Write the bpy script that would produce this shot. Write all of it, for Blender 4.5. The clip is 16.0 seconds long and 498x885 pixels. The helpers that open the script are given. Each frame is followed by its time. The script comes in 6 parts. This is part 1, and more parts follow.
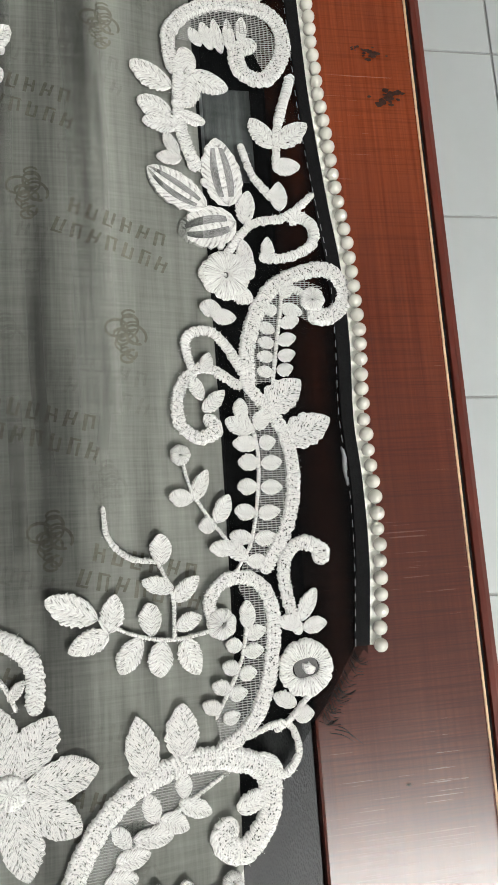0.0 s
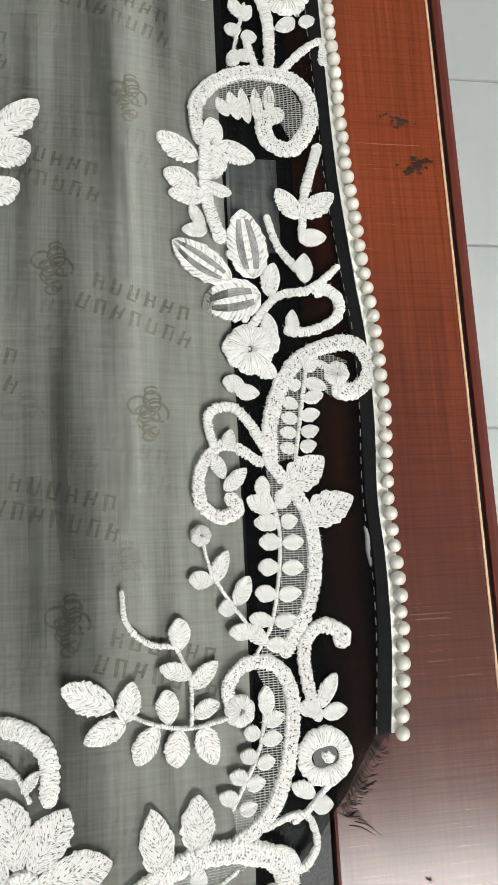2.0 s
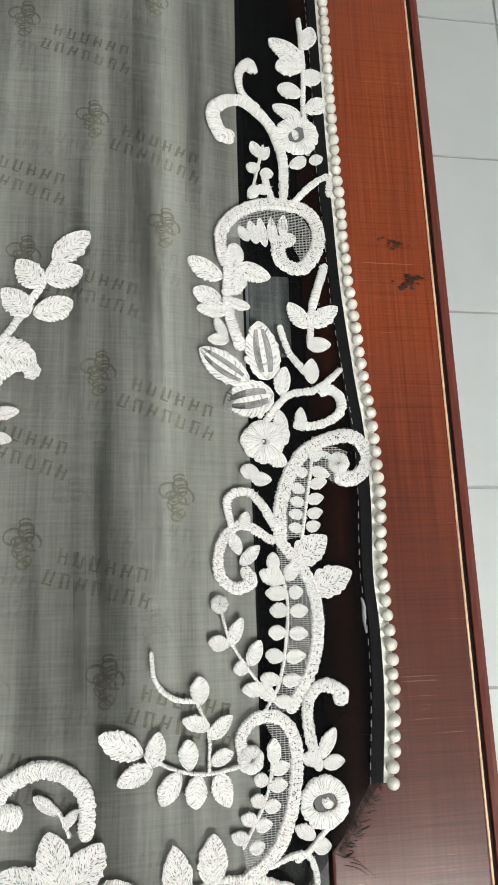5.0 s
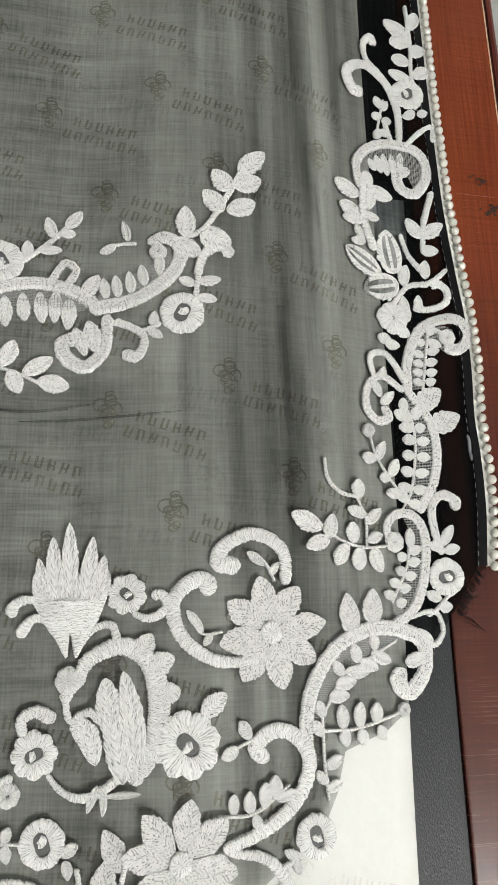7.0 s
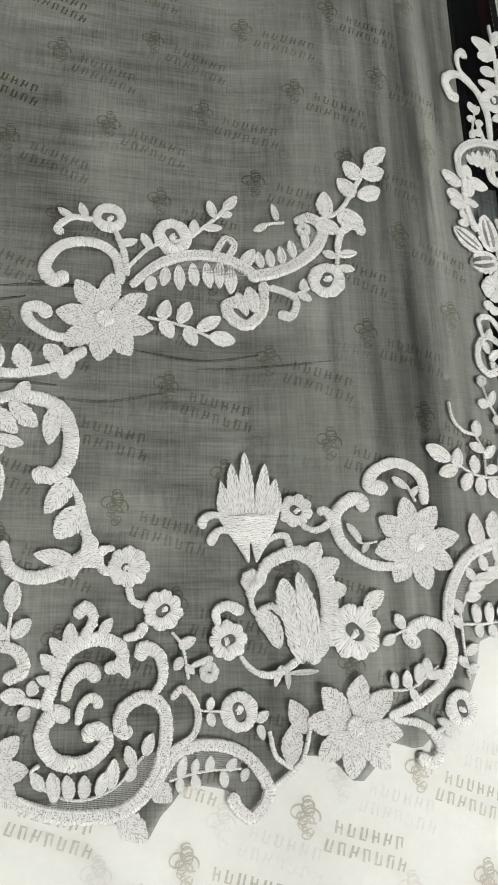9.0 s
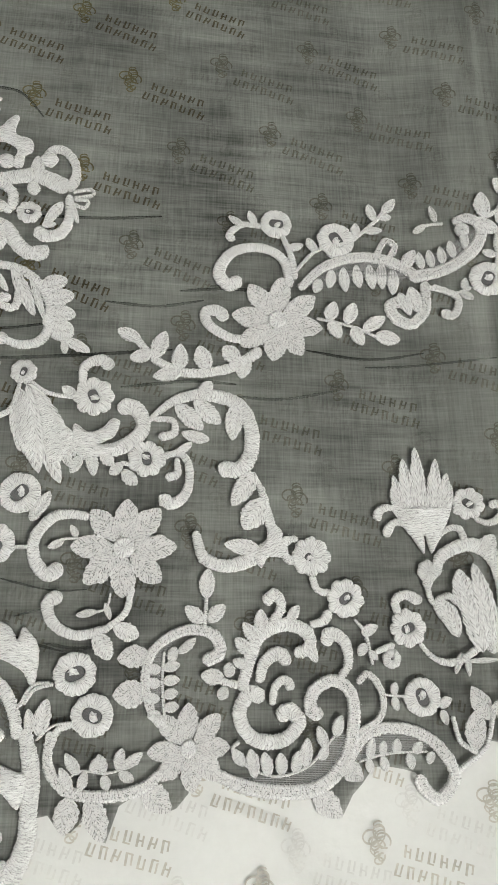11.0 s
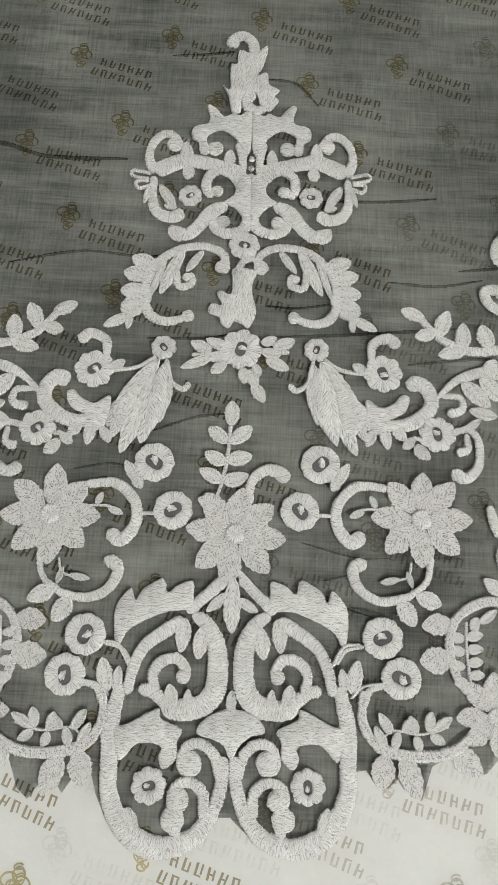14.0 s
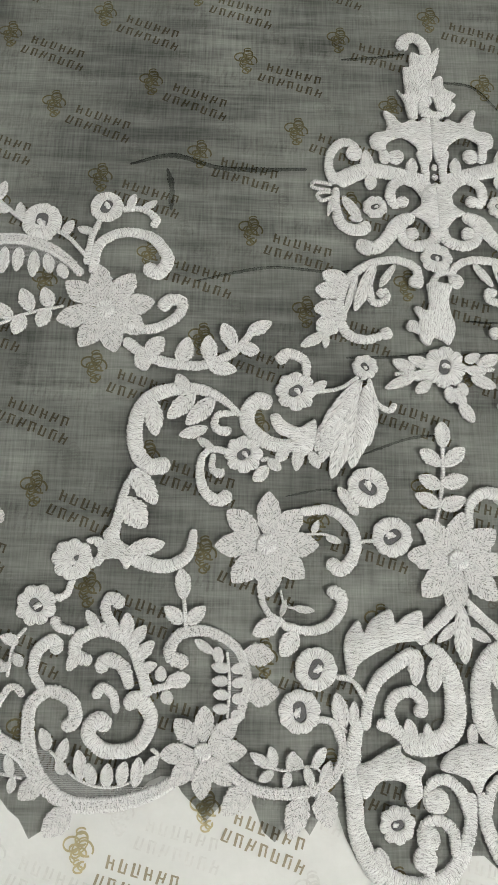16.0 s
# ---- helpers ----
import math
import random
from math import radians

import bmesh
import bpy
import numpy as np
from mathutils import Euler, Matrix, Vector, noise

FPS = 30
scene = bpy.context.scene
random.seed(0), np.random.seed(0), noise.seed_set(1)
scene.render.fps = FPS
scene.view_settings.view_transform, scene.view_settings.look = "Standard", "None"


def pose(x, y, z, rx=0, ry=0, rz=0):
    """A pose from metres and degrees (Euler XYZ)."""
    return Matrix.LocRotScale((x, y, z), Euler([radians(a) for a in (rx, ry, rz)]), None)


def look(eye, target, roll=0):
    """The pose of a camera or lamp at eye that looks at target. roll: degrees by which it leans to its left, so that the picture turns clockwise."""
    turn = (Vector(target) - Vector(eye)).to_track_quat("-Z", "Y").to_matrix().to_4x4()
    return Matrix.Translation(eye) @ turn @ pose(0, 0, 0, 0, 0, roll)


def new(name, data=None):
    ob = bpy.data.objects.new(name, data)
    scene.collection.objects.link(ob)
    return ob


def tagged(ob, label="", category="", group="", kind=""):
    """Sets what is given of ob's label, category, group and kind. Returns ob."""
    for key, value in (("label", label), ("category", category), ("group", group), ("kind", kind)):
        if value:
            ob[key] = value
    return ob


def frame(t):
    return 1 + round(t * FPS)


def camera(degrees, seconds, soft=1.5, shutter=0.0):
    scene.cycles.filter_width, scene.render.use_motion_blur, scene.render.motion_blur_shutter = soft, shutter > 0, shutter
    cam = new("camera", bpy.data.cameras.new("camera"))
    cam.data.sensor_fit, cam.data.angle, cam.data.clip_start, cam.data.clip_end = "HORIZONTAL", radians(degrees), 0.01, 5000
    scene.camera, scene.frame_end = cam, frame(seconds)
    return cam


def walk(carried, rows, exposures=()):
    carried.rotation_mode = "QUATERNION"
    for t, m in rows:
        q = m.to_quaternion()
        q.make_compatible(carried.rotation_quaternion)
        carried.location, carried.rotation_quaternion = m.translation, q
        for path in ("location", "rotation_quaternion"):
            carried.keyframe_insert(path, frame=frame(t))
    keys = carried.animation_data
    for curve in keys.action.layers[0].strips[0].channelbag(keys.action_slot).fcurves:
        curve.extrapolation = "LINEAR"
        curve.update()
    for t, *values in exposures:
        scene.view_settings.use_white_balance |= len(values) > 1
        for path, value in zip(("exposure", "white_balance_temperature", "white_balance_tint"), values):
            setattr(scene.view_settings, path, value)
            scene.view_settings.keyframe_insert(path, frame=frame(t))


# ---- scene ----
cam = camera(38.5, 16.0)
PATH = [
    (0, (0.41, 0.082, 0.259), (0.764, 0.406, -1.683), 44.4),
    (0.5, (0.411, 0.085, 0.261), (0.755, 0.403, -1.684), 43.8),
    (1, (0.409, 0.095, 0.259), (0.738, 0.422, -1.686), 42.1),
    (1.5, (0.41, 0.097, 0.259), (0.723, 0.44, -1.687), 39.6),
    (2, (0.409, 0.107, 0.259), (0.721, 0.465, -1.683), 39.1),
    (2.5, (0.408, 0.117, 0.269), (0.714, 0.55, -1.66), 34.2),
    (3, (0.406, 0.125, 0.274), (0.711, 0.59, -1.647), 32.3),
    (3.2, (0.403, 0.127, 0.277), (0.717, 0.611, -1.638), 32.2),
    (5.3, (0.399, 0.106, 0.306), (0.686, 0.59, -1.613), 30.0),
    (5.5, (0.374, 0.094, 0.308), (0.735, 0.528, -1.61), 40.0),
    (6, (0.336, 0.065, 0.33), (0.759, 0.523, -1.57), 43.5),
    (6.5, (0.317, 0.033, 0.346), (0.762, 0.525, -1.541), 42.5),
    (7, (0.29, 0.015, 0.357), (0.692, 0.535, -1.532), 38.1),
    (7.5, (0.264, -0.005, 0.361), (0.684, 0.516, -1.524), 39.5),
    (8, (0.25, -0.026, 0.376), (0.613, 0.508, -1.517), 34.8),
    (8.5, (0.225, -0.037, 0.386), (0.636, 0.498, -1.497), 38.0),
    (9, (0.19, -0.04, 0.39), (0.619, 0.517, -1.482), 37.9),
    (9.2, (0.178, -0.039, 0.392), (0.599, 0.513, -1.484), 37.4),
    (11.3, (0.109, -0.051, 0.394), (0.348, 0.515, -1.51), 23.6),
    (11.5, (0.098, -0.055, 0.393), (0.323, 0.535, -1.504), 21.5),
    (12, (0.07, -0.055, 0.388), (0.278, 0.498, -1.523), 22.4),
    (12.5, (0.049, -0.061, 0.387), (0.217, 0.49, -1.528), 19.4),
    (13, (0.032, -0.064, 0.391), (0.114, 0.492, -1.529), 11.0),
    (13.5, (0.017, -0.065, 0.392), (0.044, 0.467, -1.536), 5.1),
    (14, (0.007, -0.064, 0.395), (0.018, 0.484, -1.529), 3.7),
    (14.5, (-0.01, -0.058, 0.395), (-0.028, 0.481, -1.531), 1.8),
    (15, (-0.047, -0.055, 0.392), (-0.051, 0.457, -1.541), 3.1),
    (15.5, (-0.088, -0.052, 0.389), (-0.053, 0.473, -1.54), 5.7),
    (16, (-0.117, -0.044, 0.385), (-0.082, 0.471, -1.547), 5.0),
]
EXPOSURES = [(0, 0.06), (3.0, 0.26), (5.5, 0.2), (6.5, 0.06), (8.0, -0.16), (9.0, -0.10), (11.5, -0.22), (12.5, -0.24), (13.5, -0.30), (14.5, -0.32), (16.0, -0.14)]
# ceiling panels: x, y, width, depth, glow
LAMPS = [(1.25, -1.32, 1.2, 0.9, 32.0), (-0.9, 0.9, 1.2, 0.6, 6.0)]
# print lattice: origin, two steps, turn, and the lettering's place by its crest
LAT_O, LAT_A, LAT_B, LAT_TURN, LET_O = (0.099, 0.321), (0.0608, 0.0187), (0.0330, -0.0530), -17.5, (0.0305, -0.0145)
# the pearls' line along the shawl's long edge
PEARL_LINE = [(0.5004, 0.0483), (0.5033, 0.0791), (0.5035, 0.1095), (0.5023, 0.1328), (0.5037, 0.1639), (0.5030, 0.1942), (0.4999, 0.2234), (0.4961, 0.2672), (0.4945, 0.3083), (0.4933, 0.3521), (0.4926, 0.4068), (0.490, 0.6), (0.488, 0.9)]
walk(cam, [(t, look(eye, target, roll)) for t, eye, target, roll in PATH], EXPOSURES)

# world and light: a closed room lit by ceiling panels
world = bpy.data.worlds.new("room_air")
world.use_nodes = True
scene.world = world
world.node_tree.nodes["Background"].inputs[0].default_value = (0.85, 0.93, 1.0, 1)
world.node_tree.nodes["Background"].inputs[1].default_value = 0.05
FLOOR_Z, CEILING_Z = -0.75, 2.05
ROOM = (-2.2, 2.6, -2.4, 2.6)


from mathutils.geometry import tessellate_polygon


# ---- materials ----
def material(name):
    mat = bpy.data.materials.new(name)
    mat.use_nodes = True
    nt = mat.node_tree
    return mat, nt, nt.nodes["Principled BSDF"]


def node(nt, kind, **values):
    n = nt.nodes.new(kind)
    for key, value in values.items():
        n.inputs[key].default_value = value
    return n


def noise_at(nt, coords, scale, stretch=(1, 1, 1), detail=3.0, rough=0.55, turn=0.0):
    m = node(nt, "ShaderNodeMapping")
    m.inputs["Scale"].default_value = stretch
    m.inputs["Rotation"].default_value = (0, 0, turn)
    nt.links.new(coords, m.inputs["Vector"])
    n = node(nt, "ShaderNodeTexNoise", Scale=scale, Detail=detail, Roughness=rough)
    nt.links.new(m.outputs[0], n.inputs["Vector"])
    return n.outputs["Fac"]


def ramp(nt, fac, *stops):
    r = nt.nodes.new("ShaderNodeValToRGB")
    for n, (at, colour) in enumerate(stops):
        e = r.color_ramp.elements[n] if n < 2 else r.color_ramp.elements.new(at)
        e.position, e.color = at, (*colour, 1)
    nt.links.new(fac, r.inputs[0])
    return r.outputs["Color"]


def mixed(nt, kind, a, b, fac):
    m = nt.nodes.new("ShaderNodeMix")
    m.data_type, m.blend_type = "RGBA", kind
    for value, socket in ((fac, m.inputs[0]), (a, m.inputs[6]), (b, m.inputs[7])):
        if isinstance(value, (int, float, tuple)):
            socket.default_value = (*value, 1) if isinstance(value, tuple) else value
        else:
            nt.links.new(value, socket)
    return m.outputs[2]


def bumped(nt, bsdf, height, strength, distance):
    b = node(nt, "ShaderNodeBump", Strength=strength, Distance=distance)
    nt.links.new(height, b.inputs["Height"])
    nt.links.new(b.outputs[0], bsdf.inputs["Normal"])
    return b


def coords(nt, which="Object"):
    return nt.nodes.new("ShaderNodeTexCoord").outputs[which]


def grey(v):
    return (v, v, v)


def needle_holes(nt, uv, scale, lo, hi):
    """One between the stitches' needle holes, nought in them."""
    vor = nt.nodes.new("ShaderNodeTexVoronoi")
    vor.inputs["Scale"].default_value = scale
    vor.inputs["Randomness"].default_value = 0.8
    nt.links.new(uv, vor.inputs["Vector"])
    return ramp(nt, vor.outputs["Distance"], (lo, grey(0.0)), (hi, grey(1.0)))


def stitch_rows(nt, uv, period, wander):
    """Rows of stitches laid side by side, none quite straight."""
    wave = nt.nodes.new("ShaderNodeTexWave")
    wave.bands_direction = "Y"
    for key, value in (("Scale", math.tau / (20 * period)), ("Distortion", wander), ("Detail", 2.0), ("Detail Scale", 0.7)):
        wave.inputs[key].default_value = value
    nt.links.new(uv, wave.inputs["Vector"])
    return wave.outputs["Fac"]


def thread_material():
    """White embroidery thread: soft rows of stitches across each motif, with small needle holes between them."""
    mat, nt, b = material("embroidery_thread")
    uv = coords(nt, "UV")
    streak = noise_at(nt, uv, 1.0, (260, 1000, 1), 3.0, 0.6)
    grain = noise_at(nt, uv, 1.0, (1500, 1900, 1), 2.0, 0.6)
    broad = noise_at(nt, coords(nt), 90.0, (1, 1, 1), 2.0)
    rows = stitch_rows(nt, uv, 0.0012, 16.0)
    fine = mixed(nt, "MIX", mixed(nt, "MIX", streak, grain, 0.45), rows, 0.10)
    c = ramp(nt, fine, (0.36, (0.26, 0.26, 0.256)), (0.47, (0.575, 0.572, 0.562)), (0.62, (0.72, 0.716, 0.702)))
    c = mixed(nt, "MIX", c, mixed(nt, "MULTIPLY", c, needle_holes(nt, uv, 800.0, 0.12, 0.24), 1.0), 0.5)
    c = mixed(nt, "MULTIPLY", c, ramp(nt, broad, (0.3, grey(0.84)), (0.7, grey(1.0))), 1.0)
    nt.links.new(c, b.inputs["Base Color"])
    b.inputs["Roughness"].default_value = 0.75
    b.inputs["Specular IOR Level"].default_value = 0.3
    b.inputs["Sheen Weight"].default_value = 0.2
    bumped(nt, b, fine, 0.9, 0.0011)
    return mat


def sparse_thread_material():
    """Open needle work: white thread lines with the organza showing through between them."""
    mat, nt, b = material("open_needlework")
    uv = coords(nt, "UV")
    streak = noise_at(nt, uv, 1.0, (210, 1250, 1), 2.0, 0.6)
    grain = noise_at(nt, uv, 1.0, (1400, 1700, 1), 2.0, 0.6)
    fine = mixed(nt, "MIX", streak, grain, 0.5)
    c = ramp(nt, fine, (0.36, (0.42, 0.42, 0.415)), (0.50, (0.58, 0.577, 0.567)), (0.66, (0.71, 0.675, 0.66)))
    nt.links.new(c, b.inputs["Base Color"])
    b.inputs["Roughness"].default_value = 0.75
    b.inputs["Specular IOR Level"].default_value = 0.3
    bumped(nt, b, fine, 0.8, 0.0009)
    clear = node(nt, "ShaderNodeBsdfTransparent")
    worked = mixed(nt, "MULTIPLY", needle_holes(nt, uv, 900.0, 0.17, 0.36), ramp(nt, fine, (0.36, grey(0.5)), (0.47, grey(0.90))), 1.0)
    mix = nt.nodes.new("ShaderNodeMixShader")
    nt.links.new(worked, mix.inputs[0])
    nt.links.new(clear.outputs[0], mix.inputs[1])
    nt.links.new(b.outputs[0], mix.inputs[2])
    nt.links.new(mix.outputs[0], nt.nodes["Material Output"].inputs["Surface"])
    return mat


def netting_material():
    """Fine pale net: thin threads both ways with open mesh between."""
    mat, nt, b = material("pale_netting")
    uv = coords(nt, "UV")
    rows = stitch_rows(nt, uv, 0.00085, 0.6)
    m = node(nt, "ShaderNodeMapping")
    m.inputs["Rotation"].default_value = (0, 0, math.pi / 2)
    nt.links.new(uv, m.inputs["Vector"])
    cross = stitch_rows(nt, m.outputs[0], 0.0017, 0.6)
    both = mixed(nt, "LIGHTEN", ramp(nt, rows, (0.62, grey(0.0)), (0.86, grey(0.85))), ramp(nt, cross, (0.80, grey(0.0)), (0.95, grey(0.6))), 1.0)
    b.inputs["Base Color"].default_value = (0.34, 0.34, 0.335, 1)
    b.inputs["Roughness"].default_value = 0.8
    clear = node(nt, "ShaderNodeBsdfTransparent")
    mix = nt.nodes.new("ShaderNodeMixShader")
    nt.links.new(both, mix.inputs[0])
    nt.links.new(clear.outputs[0], mix.inputs[1])
    nt.links.new(b.outputs[0], mix.inputs[2])
    nt.links.new(mix.outputs[0], nt.nodes["Material Output"].inputs["Surface"])
    return mat


def organza_material(name, sheer):
    """Sheer black organza: part of the light passes between the threads."""
    mat, nt, b = material(name)
    o = coords(nt)
    warp = noise_at(nt, o, 1.0, (900, 38, 1), 3.0, 0.65)
    weft = noise_at(nt, o, 1.0, (36, 800, 1), 3.0, 0.65)
    cloud = noise_at(nt, o, 9.0, (1.6, 0.7, 1), 3.0)
    b.inputs["Base Color"].default_value = (0.005, 0.0052, 0.0055, 1)
    b.inputs["Roughness"].default_value = 0.55
    b.inputs["Specular IOR Level"].default_value = 0.0
    b.inputs["Sheen Weight"].default_value = 0.0
    b.inputs["Sheen Roughness"].default_value = 0.4
    clear = node(nt, "ShaderNodeBsdfTransparent")
    clear.inputs[0].default_value = (0.97, 0.985, 0.96, 1)
    both = mixed(nt, "MIX", warp, weft, 0.5)
    both = mixed(nt, "MIX", both, cloud, 0.36)
    # long soft pleats by the edge, cross ripples elsewhere, put into the opacity as bands
    pleat = noise_at(nt, o, 1.0, (48, 1.8, 1), 3.0, 0.65)
    ripple = noise_at(nt, o, 1.0, (12, 95, 1), 3.0, 0.65)
    xyz = nt.nodes.new("ShaderNodeSeparateXYZ")
    nt.links.new(o, xyz.inputs[0])
    span = nt.nodes.new("ShaderNodeMapRange")
    span.inputs["From Min"].default_value, span.inputs["From Max"].default_value = 0.24, 0.36
    nt.links.new(xyz.outputs["X"], span.inputs["Value"])
    both = mixed(nt, "MIX", mixed(nt, "MIX", both, ripple, 0.28), mixed(nt, "MIX", both, pleat, 0.55), span.outputs[0])
    thick = ramp(nt, both, (0.38, grey(sheer[0])), (0.62, grey(sheer[1])))
    mix = nt.nodes.new("ShaderNodeMixShader")
    nt.links.new(thick, mix.inputs[0])
    nt.links.new(clear.outputs[0], mix.inputs[1])
    nt.links.new(b.outputs[0], mix.inputs[2])
    nt.links.new(mix.outputs[0], nt.nodes["Material Output"].inputs["Surface"])
    bumped(nt, b, both, 0.3, 0.0006)
    return mat


def fold_material():
    """Dark see-through strip that darkens the organza along a fold, densest in its middle."""
    mat, nt, b = material("fold_darkening")
    xyz = nt.nodes.new("ShaderNodeSeparateXYZ")
    nt.links.new(coords(nt, "UV"), xyz.inputs[0])
    b.inputs["Base Color"].default_value = (0.005, 0.0052, 0.0055, 1)
    b.inputs["Specular IOR Level"].default_value = 0.0
    thick = 0.20
    for axis in ("X", "Y"):
        p = nt.nodes.new("ShaderNodeMath")
        p.operation = "POWER"
        a = nt.nodes.new("ShaderNodeMath")
        a.operation = "ABSOLUTE"
        nt.links.new(xyz.outputs[axis], a.inputs[0])
        nt.links.new(a.outputs[0], p.inputs[0])
        p.inputs[1].default_value = 1.2 if axis == "X" else 3.0
        m = nt.nodes.new("ShaderNodeMath")
        m.operation = "MULTIPLY_ADD"
        nt.links.new(p.outputs[0], m.inputs[0])
        if isinstance(thick, float):
            m.inputs[1].default_value, m.inputs[2].default_value = -thick, thick
        else:
            flip = nt.nodes.new("ShaderNodeMath")
            flip.operation = "MULTIPLY"
            nt.links.new(thick, flip.inputs[0])
            flip.inputs[1].default_value = -1.0
            nt.links.new(flip.outputs[0], m.inputs[1])
            nt.links.new(thick, m.inputs[2])
        thick = m.outputs[0]
    mix = nt.nodes.new("ShaderNodeMixShader")
    nt.links.new(thick, mix.inputs[0])
    nt.links.new(node(nt, "ShaderNodeBsdfTransparent").outputs[0], mix.inputs[1])
    nt.links.new(b.outputs[0], mix.inputs[2])
    nt.links.new(mix.outputs[0], nt.nodes["Material Output"].inputs["Surface"])
    return mat


SHEER, FOLDED = (0.29, 0.73), (0.22, 0.45)


def simple(name, colour, rough=0.6, var=0.12, scale=60.0, bump=0.0, stretch=(1, 1, 1), spec=0.5, metal=0.0):
    mat, nt, b = material(name)
    o = coords(nt)
    n = noise_at(nt, o, scale, stretch, 4.0)
    big = noise_at(nt, o, scale / 9, stretch, 3.0)
    lo, hi = tuple(c * (1 - var) for c in colour), tuple(min(1, c * (1 + var)) for c in colour)
    c = ramp(nt, mixed(nt, "MIX", n, big, 0.5), (0.3, lo), (0.7, hi))
    nt.links.new(c, b.inputs["Base Color"])
    b.inputs["Roughness"].default_value = rough
    b.inputs["Specular IOR Level"].default_value = spec
    b.inputs["Metallic"].default_value = metal
    if bump:
        bumped(nt, b, n, 0.5, bump)
    return mat


def wood_material():
    """Red-brown varnished table rim: fine scratches both ways, worn spots, satin gloss."""
    mat, nt, b = material("varnished_red_wood")
    o = coords(nt)
    grain = noise_at(nt, o, 1.0, (700, 14, 60), 4.0)
    cross = noise_at(nt, o, 1.0, (22, 1500, 60), 2.0)
    patch = noise_at(nt, o, 14.0, (1, 0.5, 1), 4.0)
    pits = noise_at(nt, o, 75.0, (1, 1, 1), 2.0)
    c = ramp(nt, grain, (0.3, (0.125, 0.023, 0.008)), (0.7, (0.20, 0.041, 0.014)))
    c = mixed(nt, "MULTIPLY", c, ramp(nt, cross, (0.34, grey(0.66)), (0.48, grey(1.0))), 0.6)
    c = mixed(nt, "MULTIPLY", c, ramp(nt, patch, (0.3, (0.72, 0.68, 0.66)), (0.65, grey(1.0))), 0.8)
    c = mixed(nt, "MULTIPLY", c, ramp(nt, pits, (0.19, (0.12, 0.1, 0.1)), (0.22, grey(1.0))), 1.0)
    # the varnish has gone dark and purple along one stretch of the rim
    xyz = nt.nodes.new("ShaderNodeSeparateXYZ")
    nt.links.new(o, xyz.inputs[0])
    span = nt.nodes.new("ShaderNodeMapRange")
    span.inputs["From Min"].default_value, span.inputs["From Max"].default_value = 0.26, 0.09
    nt.links.new(xyz.outputs["Y"], span.inputs["Value"])
    worn = mixed(nt, "MULTIPLY", span.outputs[0], ramp(nt, mixed(nt, "MIX", cross, patch, 0.4), (0.25, grey(1.0)), (0.75, grey(0.6))), 1.0)
    c = mixed(nt, "MIX", c, (0.036, 0.013, 0.012), worn)
    nt.links.new(c, b.inputs["Base Color"])
    r = ramp(nt, mixed(nt, "MIX", patch, cross, 0.5), (0.35, grey(0.17)), (0.7, grey(0.30)))
    nt.links.new(r, b.inputs["Roughness"])
    b.inputs["Specular IOR Level"].default_value = 0.5
    bumped(nt, b, grain, 0.08, 0.0005)
    return mat


def leather_material():
    """Black leatherette with a pebbled grain."""
    mat, nt, b = material("black_leatherette")
    o = coords(nt)
    v = node(nt, "ShaderNodeTexVoronoi", Scale=1150.0)
    m = node(nt, "ShaderNodeMapping")
    m.inputs["Scale"].default_value = (1.4, 0.7, 1)
    nt.links.new(o, m.inputs["Vector"])
    nt.links.new(m.outputs[0], v.inputs["Vector"])
    big = noise_at(nt, o, 22.0)
    nt.links.new(ramp(nt, big, (0.3, (0.007, 0.008, 0.010)), (0.7, (0.016, 0.018, 0.022))), b.inputs["Base Color"])
    b.inputs["Roughness"].default_value = 0.42
    b.inputs["Specular IOR Level"].default_value = 0.32
    bumped(nt, b, v.outputs["Distance"], 0.4, 0.0005)
    return mat


def lamp_material(strength):
    mat, nt, b = material("lit_diffuser")
    b.inputs["Base Color"].default_value = (0.8, 0.8, 0.8, 1)
    b.inputs["Emission Color"].default_value = (0.99, 0.985, 0.945, 1)
    b.inputs["Emission Strength"].default_value = strength
    return mat


FOLD_DARKENING = fold_material()
THREAD, OPENWORK, NETTING = thread_material(), sparse_thread_material(), netting_material()
ORGANZA, PINCHED = organza_material("black_organza", SHEER), organza_material("pinched_organza", FOLDED)
NET = simple("black_net", (0.10, 0.10, 0.10), 0.8, 0.9, 2500.0, spec=0.1)
LACE_NET = simple("lace_net", (0.20, 0.20, 0.20), 0.8, 0.75, 26.0, stretch=(1, 1.6, 1), spec=0.1)
WOOD, LEATHER = wood_material(), leather_material()
SHEET = simple("white_printed_cloth", (0.54, 0.54, 0.52), 0.85, 0.04, 220.0, 0.0004)
PRINT_WORN = simple("worn_print", (0.38, 0.36, 0.315), 0.8, 0.3, 400.0)
PRINT_DARK = simple("brown_print", (0.25, 0.215, 0.15), 0.8, 0.3, 400.0)
PRINT_PALE = simple("faded_print", (0.50, 0.495, 0.475), 0.8, 0.15, 400.0)
PRINT_GOLD = simple("gold_print", (0.33, 0.28, 0.155), 0.55, 0.3, 300.0)
PEARL = simple("pearl_lacquer", (0.44, 0.43, 0.385), 0.30, 0.05, 300.0, spec=0.9)
PEARL.node_tree.nodes["Principled BSDF"].inputs["Coat Weight"].default_value = 1.0
PEARL.node_tree.nodes["Principled BSDF"].inputs["Coat Roughness"].default_value = 0.06
RIBBON = simple("white_ribbon", (0.74, 0.73, 0.68), 0.8, 0.12, 900.0, 0.0006, (1, 3, 1))
